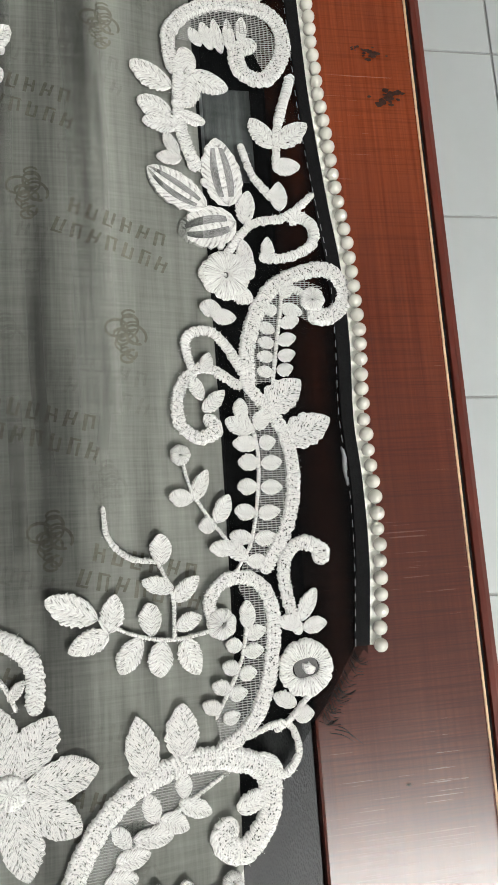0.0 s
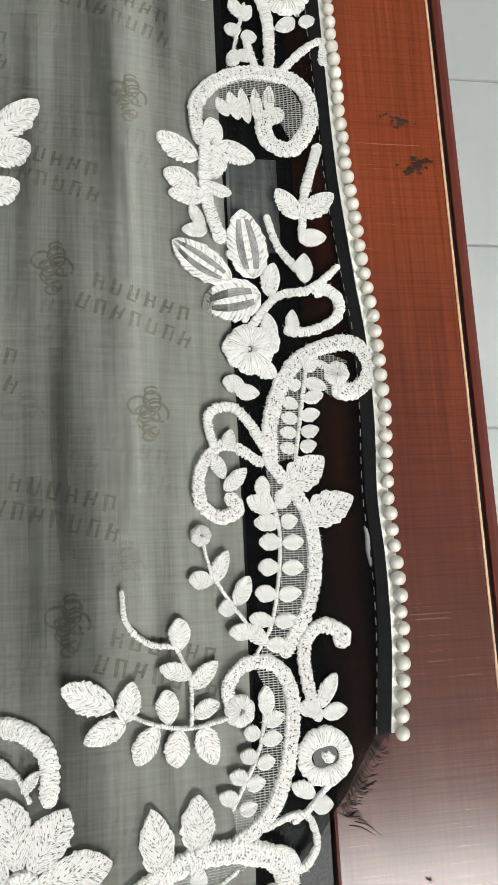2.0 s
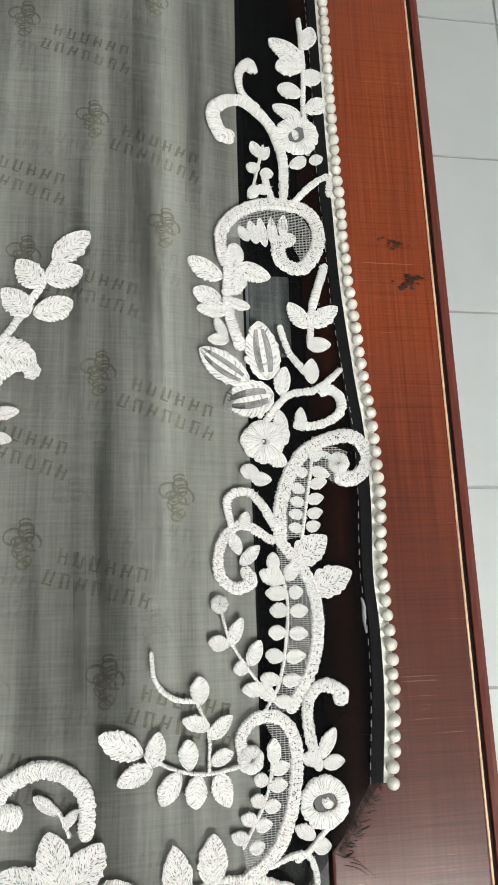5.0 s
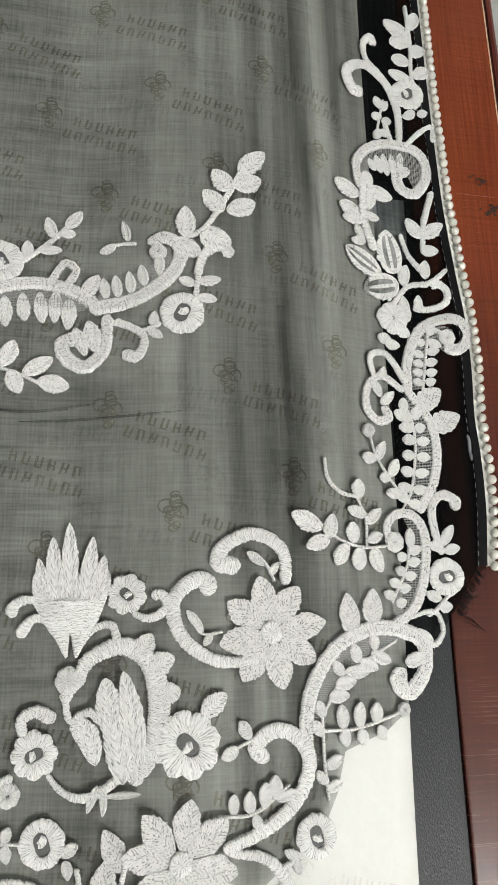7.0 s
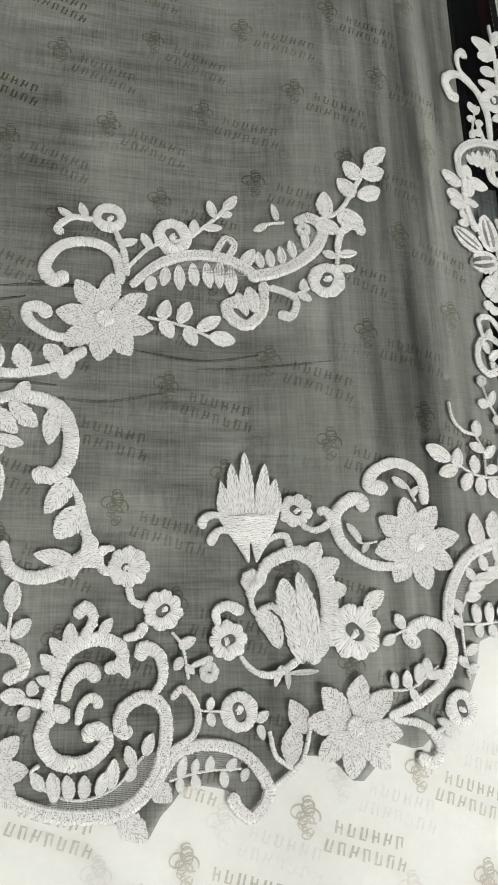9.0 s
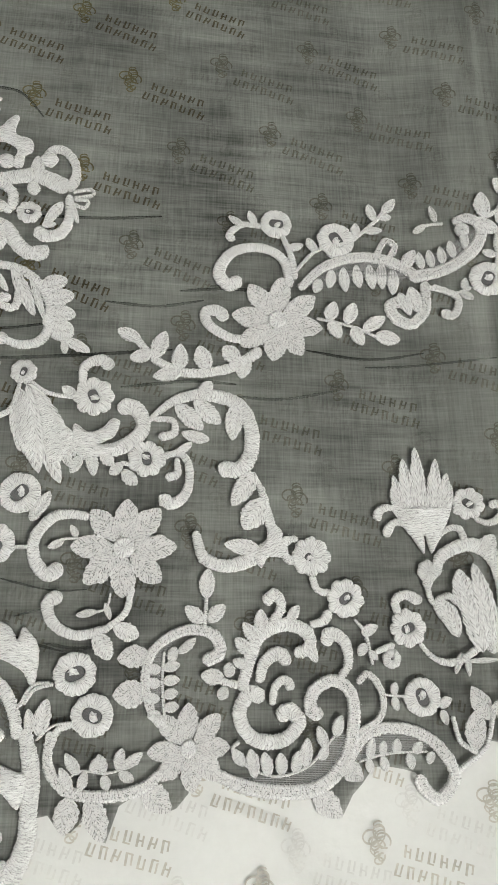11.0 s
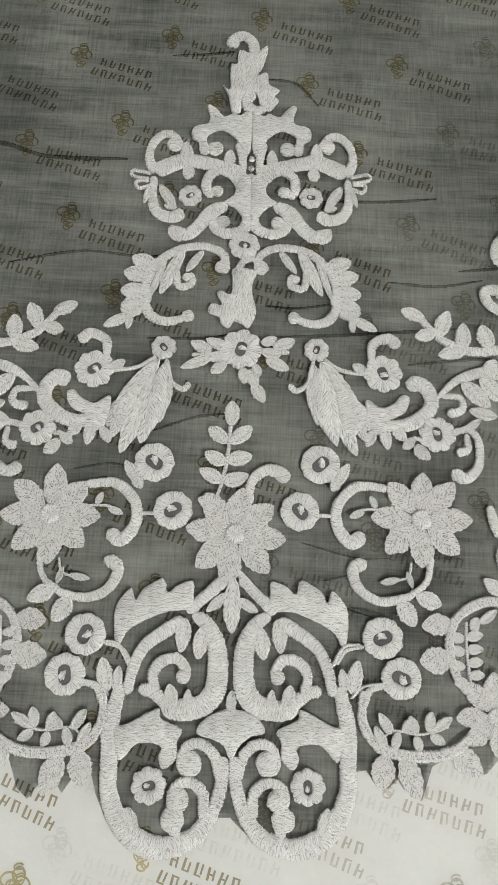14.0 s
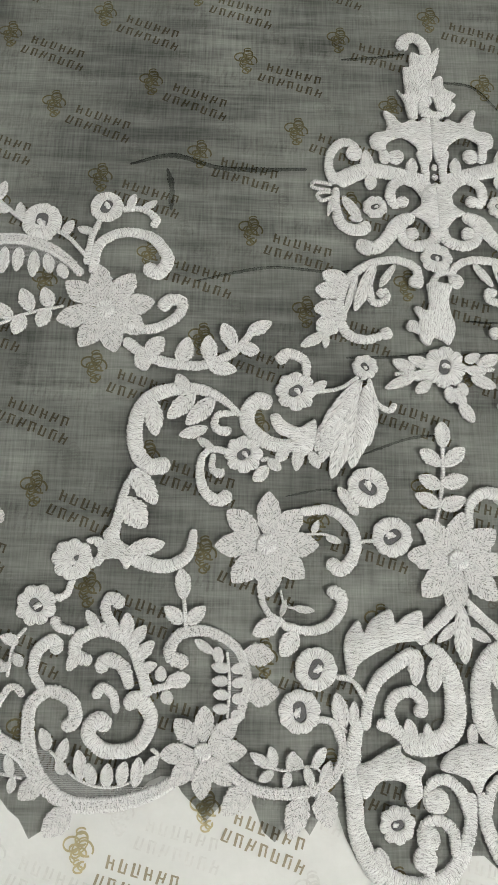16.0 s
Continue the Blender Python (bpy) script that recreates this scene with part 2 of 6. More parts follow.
BLACK_CLOTH = simple("black_binding", (0.006, 0.006, 0.0065), 0.8, 0.3, 900.0, 0.0005, spec=0.08)
STITCH = simple("grey_stitching", (0.22, 0.22, 0.235), 0.8, 0.2, 900.0)
TILE = simple("pale_floor_tile", (0.46, 0.49, 0.50), 0.28, 0.05, 12.0)
GROUT = simple("tile_grout", (0.34, 0.35, 0.35), 0.9, 0.1, 90.0)
PLASTER = simple("white_plaster", (0.62, 0.62, 0.60), 0.9, 0.05, 20.0)
# blue-grey of the leatherette where it looks lit
LIT_LEATHER = simple("lit_leather_grey", (0.46, 0.48, 0.53), 0.8, 0.2, 200.0)
GROOVE = simple("pale_groove", (0.50, 0.33, 0.20), 0.7, 0.3, 300.0)
DARK_EDGE = simple("dark_stained_edge", (0.085, 0.016, 0.010), 0.3, 0.25, 120.0, stretch=(3, 0.4, 1))
LAMP_FRAME = simple("white_enamel", (0.75, 0.75, 0.75), 0.5, 0.03)


# ---- building helpers ----
def root(name, label, category, at=(0, 0, 0), **more):
    ob = new(name)
    ob.empty_display_size = 0.02
    ob.location = at
    return tagged(ob, label, category, **more)


def mesh_of(name, bm):
    me = bpy.data.meshes.new(name)
    bm.to_mesh(me)
    bm.free()
    return me


def part(name, bm, mat, parent=None, label="", smooth=False):
    me = bm if isinstance(bm, bpy.types.Mesh) else mesh_of(name, bm)
    if mat and not me.materials:
        me.materials.append(mat)
    if smooth:
        me.polygons.foreach_set("use_smooth", [True] * len(me.polygons))
    ob = new(name, me)
    ob.parent = parent
    return tagged(ob, label)


def box(x0, x1, y0, y1, z0, z1, bevel=0.0):
    bm = bmesh.new()
    bmesh.ops.create_cube(bm, size=1, matrix=Matrix.Translation(((x0 + x1) / 2, (y0 + y1) / 2, (z0 + z1) / 2)) @ Matrix.Diagonal((x1 - x0, y1 - y0, z1 - z0, 1)))
    if bevel:
        bmesh.ops.bevel(bm, geom=bm.edges[:], offset=bevel, segments=2, affect="EDGES", profile=0.6)
    return bm


# ---- the room ----
X0, X1, Y0, Y1 = ROOM
tagged(part("floor", box(X0, X1, Y0, Y1, FLOOR_Z - 0.06, FLOOR_Z - 0.004), GROUT), "pale grey tiled floor with thin joints", "floor", kind="structure")
for wname, b in (("wall_north", (X0, X1, Y1, Y1 + 0.15)), ("wall_south", (X0, X1, Y0 - 0.15, Y0)), ("wall_east", (X1, X1 + 0.15, Y0 - 0.15, Y1 + 0.15)), ("wall_west", (X0 - 0.15, X0, Y0 - 0.15, Y1 + 0.15))):
    tagged(part(wname, box(*b, FLOOR_Z - 0.06, CEILING_Z), PLASTER), "plain white plastered wall", "wall", kind="structure")
tagged(part("ceiling", box(X0 - 0.15, X1 + 0.15, Y0 - 0.15, Y1 + 0.15, CEILING_Z, CEILING_Z + 0.1), PLASTER), "plain white ceiling", "ceiling", kind="structure")


def ceiling_light(x, y, w, d, power):
    top = root("ceiling_light", "flat white ceiling light panel, switched on", "ceiling light", (x, y, CEILING_Z), group="ceiling lights")
    part("frame", box(-w / 2 - 0.02, w / 2 + 0.02, -d / 2 - 0.02, d / 2 + 0.02, -0.03, -0.002, 0.004), LAMP_FRAME, top)
    part("diffuser", box(-w / 2, w / 2, -d / 2, d / 2, -0.036, -0.031), lamp_material(power), top, "glowing white diffuser")


for lx, ly, lw, ld, lp in LAMPS:
    ceiling_light(lx, ly, lw, ld, lp)

# ---- the table ----
IN_X, RIM_X, EDGE_X = 0.4735, 0.541, 0.5495
TOP_Z = -0.0035
TX0, TY0, TY1 = -0.95, -0.55, 1.35
table = root("desk", "wooden desk with red-brown varnished rim and black leatherette inlay", "desk", (0, 0, FLOOR_Z))
tz = -FLOOR_Z
part("writing_pad", box(TX0 + 0.09, IN_X, TY0 + 0.09, TY1 - 0.09, tz - 0.02, tz + TOP_Z - 0.0005, 0.0004), LEATHER, table, "black pebbled leatherette inlay")
part("rim", box(IN_X + 0.0012, RIM_X, TY0, TY1, tz - 0.03, tz + TOP_Z + 0.0004, 0.0012), WOOD, table, "red-brown varnished wooden rim with scratches")
part("groove", box(RIM_X + 0.0002, RIM_X + 0.0011, TY0, TY1, tz - 0.03, tz + TOP_Z - 0.0004), GROOVE, table, "pale worn groove line")
part("groove", box(RIM_X + 0.0013, RIM_X + 0.0030, TY0, TY1, tz - 0.03, tz + TOP_Z - 0.0022), BLACK_CLOTH, table, "dark groove")
part("edging", box(RIM_X + 0.0031, EDGE_X, TY0, TY1, tz - 0.036, tz + TOP_Z - 0.0008, 0.0028), DARK_EDGE, table, "dark red rounded edge moulding")
part("rim", box(TX0, TX0 + 0.088, TY0, TY1, tz - 0.03, tz + TOP_Z, 0.0012), WOOD, table)
part("rim", box(TX0 + 0.09, IN_X, TY0, TY0 + 0.088, tz - 0.03, tz + TOP_Z, 0.0012), WOOD, table)
part("rim", box(TX0 + 0.09, IN_X, TY1 - 0.088, TY1, tz - 0.03, tz + TOP_Z, 0.0012), WOOD, table)
part("side_panel", box(TX0 + 0.06, TX0 + 0.09, TY0 + 0.08, TY1 - 0.08, 0.0, tz - 0.03), WOOD, table)
part("side_panel", box(0.48, 0.51, TY0 + 0.08, TY1 - 0.08, 0.0, tz - 0.036), WOOD, table)
part("apron", box(TX0 + 0.09, 0.48, TY1 - 0.12, TY1 - 0.09, 0.25, tz - 0.03), WOOD, table)


def wear_mark(x, y, r, seed):
    """A dark worn blotch in the varnish."""
    rng = random.Random(seed)
    bm = bmesh.new()
    for _ in range(16):
        cx, cy, q = rng.gauss(0, r * 0.6), rng.gauss(0, r * 0.28), r * rng.uniform(0.12, 0.4)
        vs = [bm.verts.new((cx + q * rng.uniform(0.6, 1.2) * math.cos(a), cy + 0.6 * q * rng.uniform(0.6, 1.2) * math.sin(a), rng.uniform(0, 0.00008))) for a in [k * math.tau / 9 for k in range(9)]]
        bm.faces.new(vs)
    ob = part("wear_mark", bm, MARK, table, "dark scuffed mark in the varnish")
    ob.location = (x, y, tz + TOP_Z + 0.0009)


MARK = simple("scuffed_varnish", (0.030, 0.014, 0.010), 0.6, 0.5, 500.0, spec=0.1)
wear_mark(0.5280, 0.2730, 0.0066, 1)
wear_mark(0.5230, 0.2940, 0.0050, 2)
wear_mark(0.5080, -0.0020, 0.0012, 3)
wear_mark(0.5160, 0.2960, 0.0022, 5)

# ---- the white printed cloth under the shawl ----
CLOTH_X0, CLOTH_X1, CLOTH_Y0, CLOTH_Y1 = -0.62, 0.4455, -0.42, 0.95


def cloth_height(x, y):
    """Slow swell of the cloths as they lie on the desk."""
    return 0.0006 * math.sin(x * 31 + 1.3 * math.sin(y * 9)) + 0.0005 * math.sin(y * 23 + x * 11)


def soft_step(a, b, x):
    t = min(1.0, max(0.0, (x - a) / (b - a)))
    return t * t * (3 - 2 * t)


def hump(x):
    """The cloths lie over a low fold that runs along the desk near their long edge."""
    return 0.0135 * soft_step(0.26, 0.34, x) * (1 - soft_step(0.385, 0.47, x))


def lay(x, y):
    return hump(x) + 0.5 * cloth_height(x, y)


def slope(x):
    """The fold's slant in radians, as a turn about y."""
    return -math.atan((hump(x + 0.003) - hump(x - 0.003)) / 0.006)


def sheet_cloth():
    nx, ny = 110, 130
    bm = bmesh.new()
    rows = []
    for j in range(ny + 1):
        y = CLOTH_Y0 + (CLOTH_Y1 - CLOTH_Y0) * j / ny
        edge = CLOTH_X1 + 0.0012 * math.sin(y * 14) - 0.010 * max(0.0, -y - 0.02) ** 0.9
        rows.append([bm.verts.new((x, y, -0.0020 + hump(x) + 0.4 * min(0.0, cloth_height(x, y)))) for x in (CLOTH_X0 + (edge - CLOTH_X0) * i / nx for i in range(nx + 1))])
    for a, b in zip(rows, rows[1:]):
        for i in range(nx):
            bm.faces.new((a[i], a[i + 1], b[i + 1], b[i]))
    low = bm.verts[:]
    r = bmesh.ops.extrude_face_region(bm, geom=bm.faces[:])
    bmesh.ops.translate(bm, verts=[v for v in r["geom"] if isinstance(v, bmesh.types.BMVert)], vec=(0, 0, 0.0003))
    for v in low:
        v.co.z = TOP_Z + 0.0002
    return bm


# thin plate added to imitate a lit patch of the leatherette
lit_plate = root("lit_leather_patch", "added blue-grey plate for a lit patch of leatherette under the shawl", "paper", (0.4575, 0.2525, TOP_Z - 0.0003))
part("sheet", box(-0.0105, 0.0105, -0.020, 0.021, 0.0, 0.0004), LIT_LEATHER, lit_plate)
under = root("printed_cloth", "white cloth printed with brown bars and gold crests, spread flat", "cloth", (0, 0, 0))
part("sheet", sheet_cloth(), SHEET, under, smooth=True)
PRINT_Z = -0.0013


def lettering_mesh():
    """Two lines of plain bars, as tall as the printed capitals."""
    bm = bmesh.new()
    rng = random.Random(4)
    for n, y, x0 in ((6, 0.0046, 0.0030), (7, -0.0046, 0.0)):
        for k in range(n):
            x = x0 + k * 0.0064
            lean = rng.uniform(-0.0004, 0.0004)
            for dx, dy, w, h in ((-0.0014, 0, 0.0013, 0.0060), (0.0013, rng.uniform(-0.0008, 0.0008), 0.0010, 0.0048), (0.0, rng.choice((-0.0026, 0.0, 0.0026)), 0.0034, 0.0008)):
                bm.faces.new([bm.verts.new((x + dx + a * w / 2 + b * lean, y + dy + b * h / 2, 0.00001 * (h < 0.001))) for a, b in ((-1, -1), (1, -1), (1, 1), (-1, 1))])
    for v in bm.verts:
        v.co.x -= 0.0192
    return mesh_of("lettering", bm)


def crest_mesh():
    """A crest of plain interlaced loops."""
    bm = bmesh.new()
    for n, (cx, cy, r, squash, t) in enumerate(((-0.0038, 0.001, 0.0040, 0.8, 0.4), (0.0034, 0.0012, 0.0040, 0.8, -0.4), (0.0, 0.0046, 0.0030, 1.0, 0.0), (0.003, -0.0085, 0.0022, 0.7, 0.3), (0.0042, -0.0065, 0.0019, 0.8, 1.3), (-0.0015, 0.0078, 0.0022, 0.6, 0.5), (-0.0003, -0.0022, 0.0026, 0.7, 0.9), (-0.0022, -0.0005, 0.0020, 0.8, 0.6), (0.0026, -0.0008, 0.0021, 0.7, -0.5), (0.0012, -0.0058, 0.0014, 0.6, 0.8), (-0.0012, -0.0052, 0.0016, 0.5, -0.7), (0.0004, 0.0014, 0.0046, 0.55, 1.1))):
        ring = []
        for k in range(25):
            a = k * math.tau / 24 * 0.93
            c, s = math.cos(a), math.sin(a) * squash
            c, s = c * math.cos(t) - s * math.sin(t), c * math.sin(t) + s * math.cos(t)
            w = 0.00036 + 0.00030 * abs(math.sin(a))
            ring.append((bm.verts.new((cx + (r + w) * c, cy + (r + w) * s, n * 0.00001)), bm.verts.new((cx + (r - w) * c, cy + (r - w) * s, n * 0.00001))))
        for (a, b), (c, d) in zip(ring, ring[1:]):
            bm.faces.new((a, c, d, b))
    return mesh_of("crest", bm)


# the print repeats on a slanted lattice
LETTER_MESH, CREST_MESH = lettering_mesh(), crest_mesh()
PALE_MESH, PALE_CREST = LETTER_MESH.copy(), CREST_MESH.copy()
LETTER_MESH.materials.append(PRINT_DARK)
PALE_MESH.materials.append(PRINT_PALE)
CREST_MESH.materials.append(PRINT_GOLD)
PALE_CREST.materials.append(PRINT_PALE)
WORN_MESH, WORN_CREST = LETTER_MESH.copy(), CREST_MESH.copy()
WORN_MESH.materials[0], WORN_CREST.materials[0] = PRINT_WORN, PRINT_WORN


def printed(name, mesh, x, y, low, label):
    """One print, draped where the cloth rises."""
    turned = Matrix.Rotation(math.radians(LAT_TURN + RNG_PRINT.uniform(-3, 3)), 4, "Z")
    if x > 0.22:
        mesh = mesh.copy()
        for v in mesh.vertices:
            v.co = turned @ v.co
            v.co.z += hump(x + v.co.x) - hump(x)
        turned = Matrix()
    ob = part(name, mesh, None, under, label)
    ob.matrix_basis = Matrix.Translation((x, y, PRINT_Z + hump(x) - low)) @ turned


# the print of the cloth's lower layer shows through paler, shifted against the upper one
GHOST = (0.0185, 0.0165)
RNG_PRINT = random.Random(3)
for i in range(-14, 16):
    for j in range(-14, 16):
        x, y = LAT_O[0] + i * LAT_A[0] + j * LAT_B[0], LAT_O[1] + i * LAT_A[1] + j * LAT_B[1]
        if not (-0.36 < x < CLOTH_X1 - 0.03 and -0.22 < y < 0.5):
            continue
        for dx, dy, low, crest, letters in ((*GHOST, 0.0002, PALE_CREST, PALE_MESH), (0, 0, 0, *((CREST_MESH, LETTER_MESH) if x < -0.02 + 0.5 * max(y, 0) else (WORN_CREST, WORN_MESH)))):
            if x + dx < CLOTH_X1 - 0.018:
                printed("crest", crest, x + dx, y + dy, low, "printed crest of loops")
            if x + LET_O[0] + dx < CLOTH_X1 - 0.026:
                printed("lettering", letters, x + LET_O[0] + dx, y + LET_O[1] + dy, low, "two lines of printed bars")

# ---- the shawl ----
shawl = root("shawl", "sheer black organza shawl, white embroidery, pearl edging, over white cloth", "shawl")
TILT_D = math.radians(1.65)


def at(x, y):
    """From the pattern's own axes, in millimetres, to metres on the desk."""
    x, y = (SIDE * x + AXIS) / 1000, y / 1000
    return x * math.cos(TILT_D) - y * math.sin(TILT_D), x * math.sin(TILT_D) + y * math.cos(TILT_D)


SIDE, AXIS = 1, 0
# half of the scalloped lower edge in pattern millimetres, then the frayed corner in metres
HEM_HALF = [(4, -147.5), (11.5, -154.8), (22.8, -161.9), (39.5, -163.8), (56.3, -153.3), (65, -135.2), (68.2, -119.4), (72, -124), (76, -129), (81, -137), (86, -130), (90, -128), (97, -140), (103, -138), (107, -122), (119, -117), (126, -124), (132, -130), (137, -123), (142.5, -118), (149.8, -107.4), (160.4, -111.4), (168.1, -119.4), (189.1, -124.5), (203, -125), (212, -133), (219, -137), (223, -127), (231, -121), (236, -112.5), (244.4, -112), (260.1, -115.5), (266.7, -127.7), (276.8, -123.2), (287.3, -113.4), (300.8, -101.7), (314, -104), (321, -114), (327, -117), (333, -112), (340, -105), (346, -98.6), (360.8, -103.6), (375.1, -93.6), (392.1, -82), (400.1, -68.2), (405.4, -50.6), (428.2, -44.1), (439.7, -36.4)]
HEM_CUT = [(0.456, 0.000), (0.465, 0.015), (0.473, 0.026), (0.481, 0.034), (0.491, 0.047), (0.4935, 0.0440)]
HEM = [at(x, y) for x, y in HEM_HALF]
SIDE = -1
HEM = [(-0.7, -0.1)] + sorted([at(x, y) for x, y in HEM_HALF if x < 330] + HEM + HEM_CUT)
SIDE = 1
HEM_X, HEM_Y = zip(*HEM)


def hem(x):
    """The cut lower edge of the cloth."""
    return float(np.interp(x, HEM_X, HEM_Y))


def edge_x(y):
    """The shawl's long edge, where the pearl trim starts."""
    return float(np.interp(y, EDGE_Y, EDGE_XS))


EDGE_Y = [p[1] for p in PEARL_LINE]
EDGE_XS = [p[0] for p in PEARL_LINE]


def ground_cloth():
    nx, ny = 230, 150
    bm = bmesh.new()
    cols = []
    xs = list(np.linspace(-0.56, 0.4, 170)) + list(np.linspace(0.402, 0.4925, nx - 170))
    for x in xs:
        y0 = hem(x)
        col = []
        for j in range(ny + 1):
            y = y0 + (0.86 - y0) * (j / ny) ** 1.15
            xx = x
            if x > 0.40:
                xx = 0.40 + (x - 0.40) * (edge_x(y) - 0.0045 - 0.40) / 0.0925
            col.append(bm.verts.new((xx, y, lay(xx, y) + 0.0002 + 0.0004 * noise.noise((xx * 60, y * 25, 0)))))
        cols.append(col)
    for a, b in zip(cols, cols[1:]):
        for j in range(ny):
            bm.faces.new((a[j], b[j], b[j + 1], a[j + 1]))
    return bm


part("ground_cloth", ground_cloth(), ORGANZA, shawl, "sheer black organza", smooth=True)


def facing():
    """A second layer of cloth folded under along the long edge."""
    bm = bmesh.new()
    rows = []
    for j in range(130):
        y = 0.024 + (0.86 - 0.024) * j / 129
        x1 = min(edge_x(max(y, 0.047)) - 0.0050, 0.4745 + 0.66 * (y - 0.0225)) if y < 0.05 else edge_x(y) - 0.0050
        rows.append([bm.verts.new((x, y, lay(x, y) - 0.0008)) for x in np.linspace(0.4475, max(x1, 0.4485), 14)])
    for a, b in zip(rows, rows[1:]):
        for i in range(13):
            bm.faces.new((a[i], a[i + 1], b[i + 1], b[i]))
    return bm


part("facing", facing(), ORGANZA, shawl, "second layer of black organza folded under", smooth=True)


def curve_points(pts, step):
    """Evenly spaced points on a smooth curve through the given ones, with the way run so far."""
    p = [np.array(q, float) for q in pts]
    if len(p) == 2:
        p = [p[0], (p[0] + p[1]) / 2, p[1]]
    p = [2 * p[0] - p[1]] + p + [2 * p[-1] - p[-2]]
    fine = []
    for a, b, c, d in zip(p, p[1:], p[2:], p[3:]):
        for k in range(24):
            t = k / 24
            fine.append(0.5 * (2 * b + (c - a) * t + (2 * a - 5 * b + 4 * c - d) * t * t + (3 * b - a - 3 * c + d) * t ** 3))
    fine.append(p[-2])
    fine = np.array(fine)
    run = np.r_[0, np.cumsum(np.linalg.norm(np.diff(fine, axis=0), axis=1))]
    n = max(6, int(run[-1] / step))
    s = np.linspace(0, run[-1], n + 1)
    return np.stack([np.interp(s, run, fine[:, 0]), np.interp(s, run, fine[:, 1])], 1), s


RNG = random.Random(11)
LIFT = 0.0006


def band(pts, widths, rail=False, height=0.0009):
    """A worked stem: rows of stitches across a curve, with ragged stitch ends and rounded tips. Metres."""
    c, s = curve_points(pts, 0.00062)
    d = np.gradient(c, axis=0)
    d /= np.linalg.norm(d, axis=1)[:, None] + 1e-9
    side = np.stack([-d[:, 1], d[:, 0]], 1)
    length = s[-1]
    w = np.interp(s / length, np.linspace(0, 1, len(widths)), widths) / 2
    for end in (s, length - s):
        r = np.minimum(w, length / 3)
        k = np.clip(end / r, 0.0, 1)
        w = w * np.sqrt(np.clip(1 - (1 - k) ** 2, 0.04, 1))
    profile = ((-1, 0.0), (-0.86, 0.75), (-0.5, 1.0), (0, 0.55 if rail else 1.05), (0.5, 1.0), (0.86, 0.75), (1, 0.0))
    bm = bmesh.new()
    uv = bm.loops.layers.uv.new("UVMap")
    rows, marks = [], []
    for k in range(len(c)):
        rag = min(0.2, 0.00042 / max(w[k], 0.0006))
        ja, jb = 1 + RNG.uniform(-1.2, 0.8) * rag, 1 + RNG.uniform(-1.2, 0.8) * rag
        hh = height * (1 + RNG.uniform(-0.14, 0.12))
        row, mark = [], []
        for u, h in profile:
            x, y = c[k] + side[k] * u * w[k] * (ja if u < 0 else jb)
            row.append(bm.verts.new((x, y, LIFT + lay(x, y) + hh * h - (0.0005 if h == 0 else 0))))
            mark.append((u * w[k], s[k] + 0.25 * abs(u) * w[k]))
        rows.append(row)
        marks.append(mark)
    for a, b, ma, mb in zip(rows, rows[1:], marks, marks[1:]):
        for i in range(len(profile) - 1):
            f = bm.faces.new((a[i + 1], a[i], b[i], b[i + 1]))
            f.smooth = True
            f.material_index = 1 if rail and i in (2, 3) else 0
            for loop, m in zip(f.loops, (ma[i + 1], ma[i], mb[i], mb[i + 1])):
                loop[uv].uv = m
    if height > 0.0005 and widths[0] > 0.001:
        for k in range(1, len(c) - 1):
            if RNG.random() < 0.30:
                stray_fibre(bm, uv, c[k], side[k] * RNG.choice((-1, 1)), w[k], height)
    return bm


def stray_fibre(bm, uv, centre, out, reach, height):
    """A loose thread end that stands out past the edge of a motif."""
    a = RNG.uniform(-0.9, 0.9)
    out = np.array((out[0] * math.cos(a) - out[1] * math.sin(a), out[0] * math.sin(a) + out[1] * math.cos(a)))
    across = np.array((-out[1], out[0])) * 0.00011
    foot, tip = centre + out * reach * 0.75, centre + out * (reach + RNG.uniform(0.0003, 0.0010))
    vs = []
    for (x, y), h in ((foot + across, 0.7), (foot - across, 0.7), (tip - across * 0.5, 0.3), (tip + across * 0.5, 0.3)):
        vs.append(bm.verts.new((x, y, LIFT + lay(x, y) + height * h)))
    f = bm.faces.new(vs)
    for loop, m in zip(f.loops, ((0, 0), (0.0001, 0), (0.0001, 0.001), (0, 0.001))):
        loop[uv].uv = m


def stem(widths, *pts, rail=False, name="stem"):
    """A stem part through pattern points, widths in millimetres."""
    pts = [at(x, y) for x, y in pts]
    ob = part(name, band(pts, [w / 1000 for w in widths], rail), THREAD, shawl)
    if rail:
        ob.data.materials.append(OPENWORK)
    return ob


def crease(width, *pts):
    """A pinched fold where the organza lies double."""
    pts = [at(x, y) for x, y in pts]
    w = width / 1000
    return part("crease", band(pts, [w * 0.3, w, w * 0.8, w, w * 0.3], False, 0.0005), PINCHED, shawl, "pinched fold in the organza")


LEAF_UV = 0.012


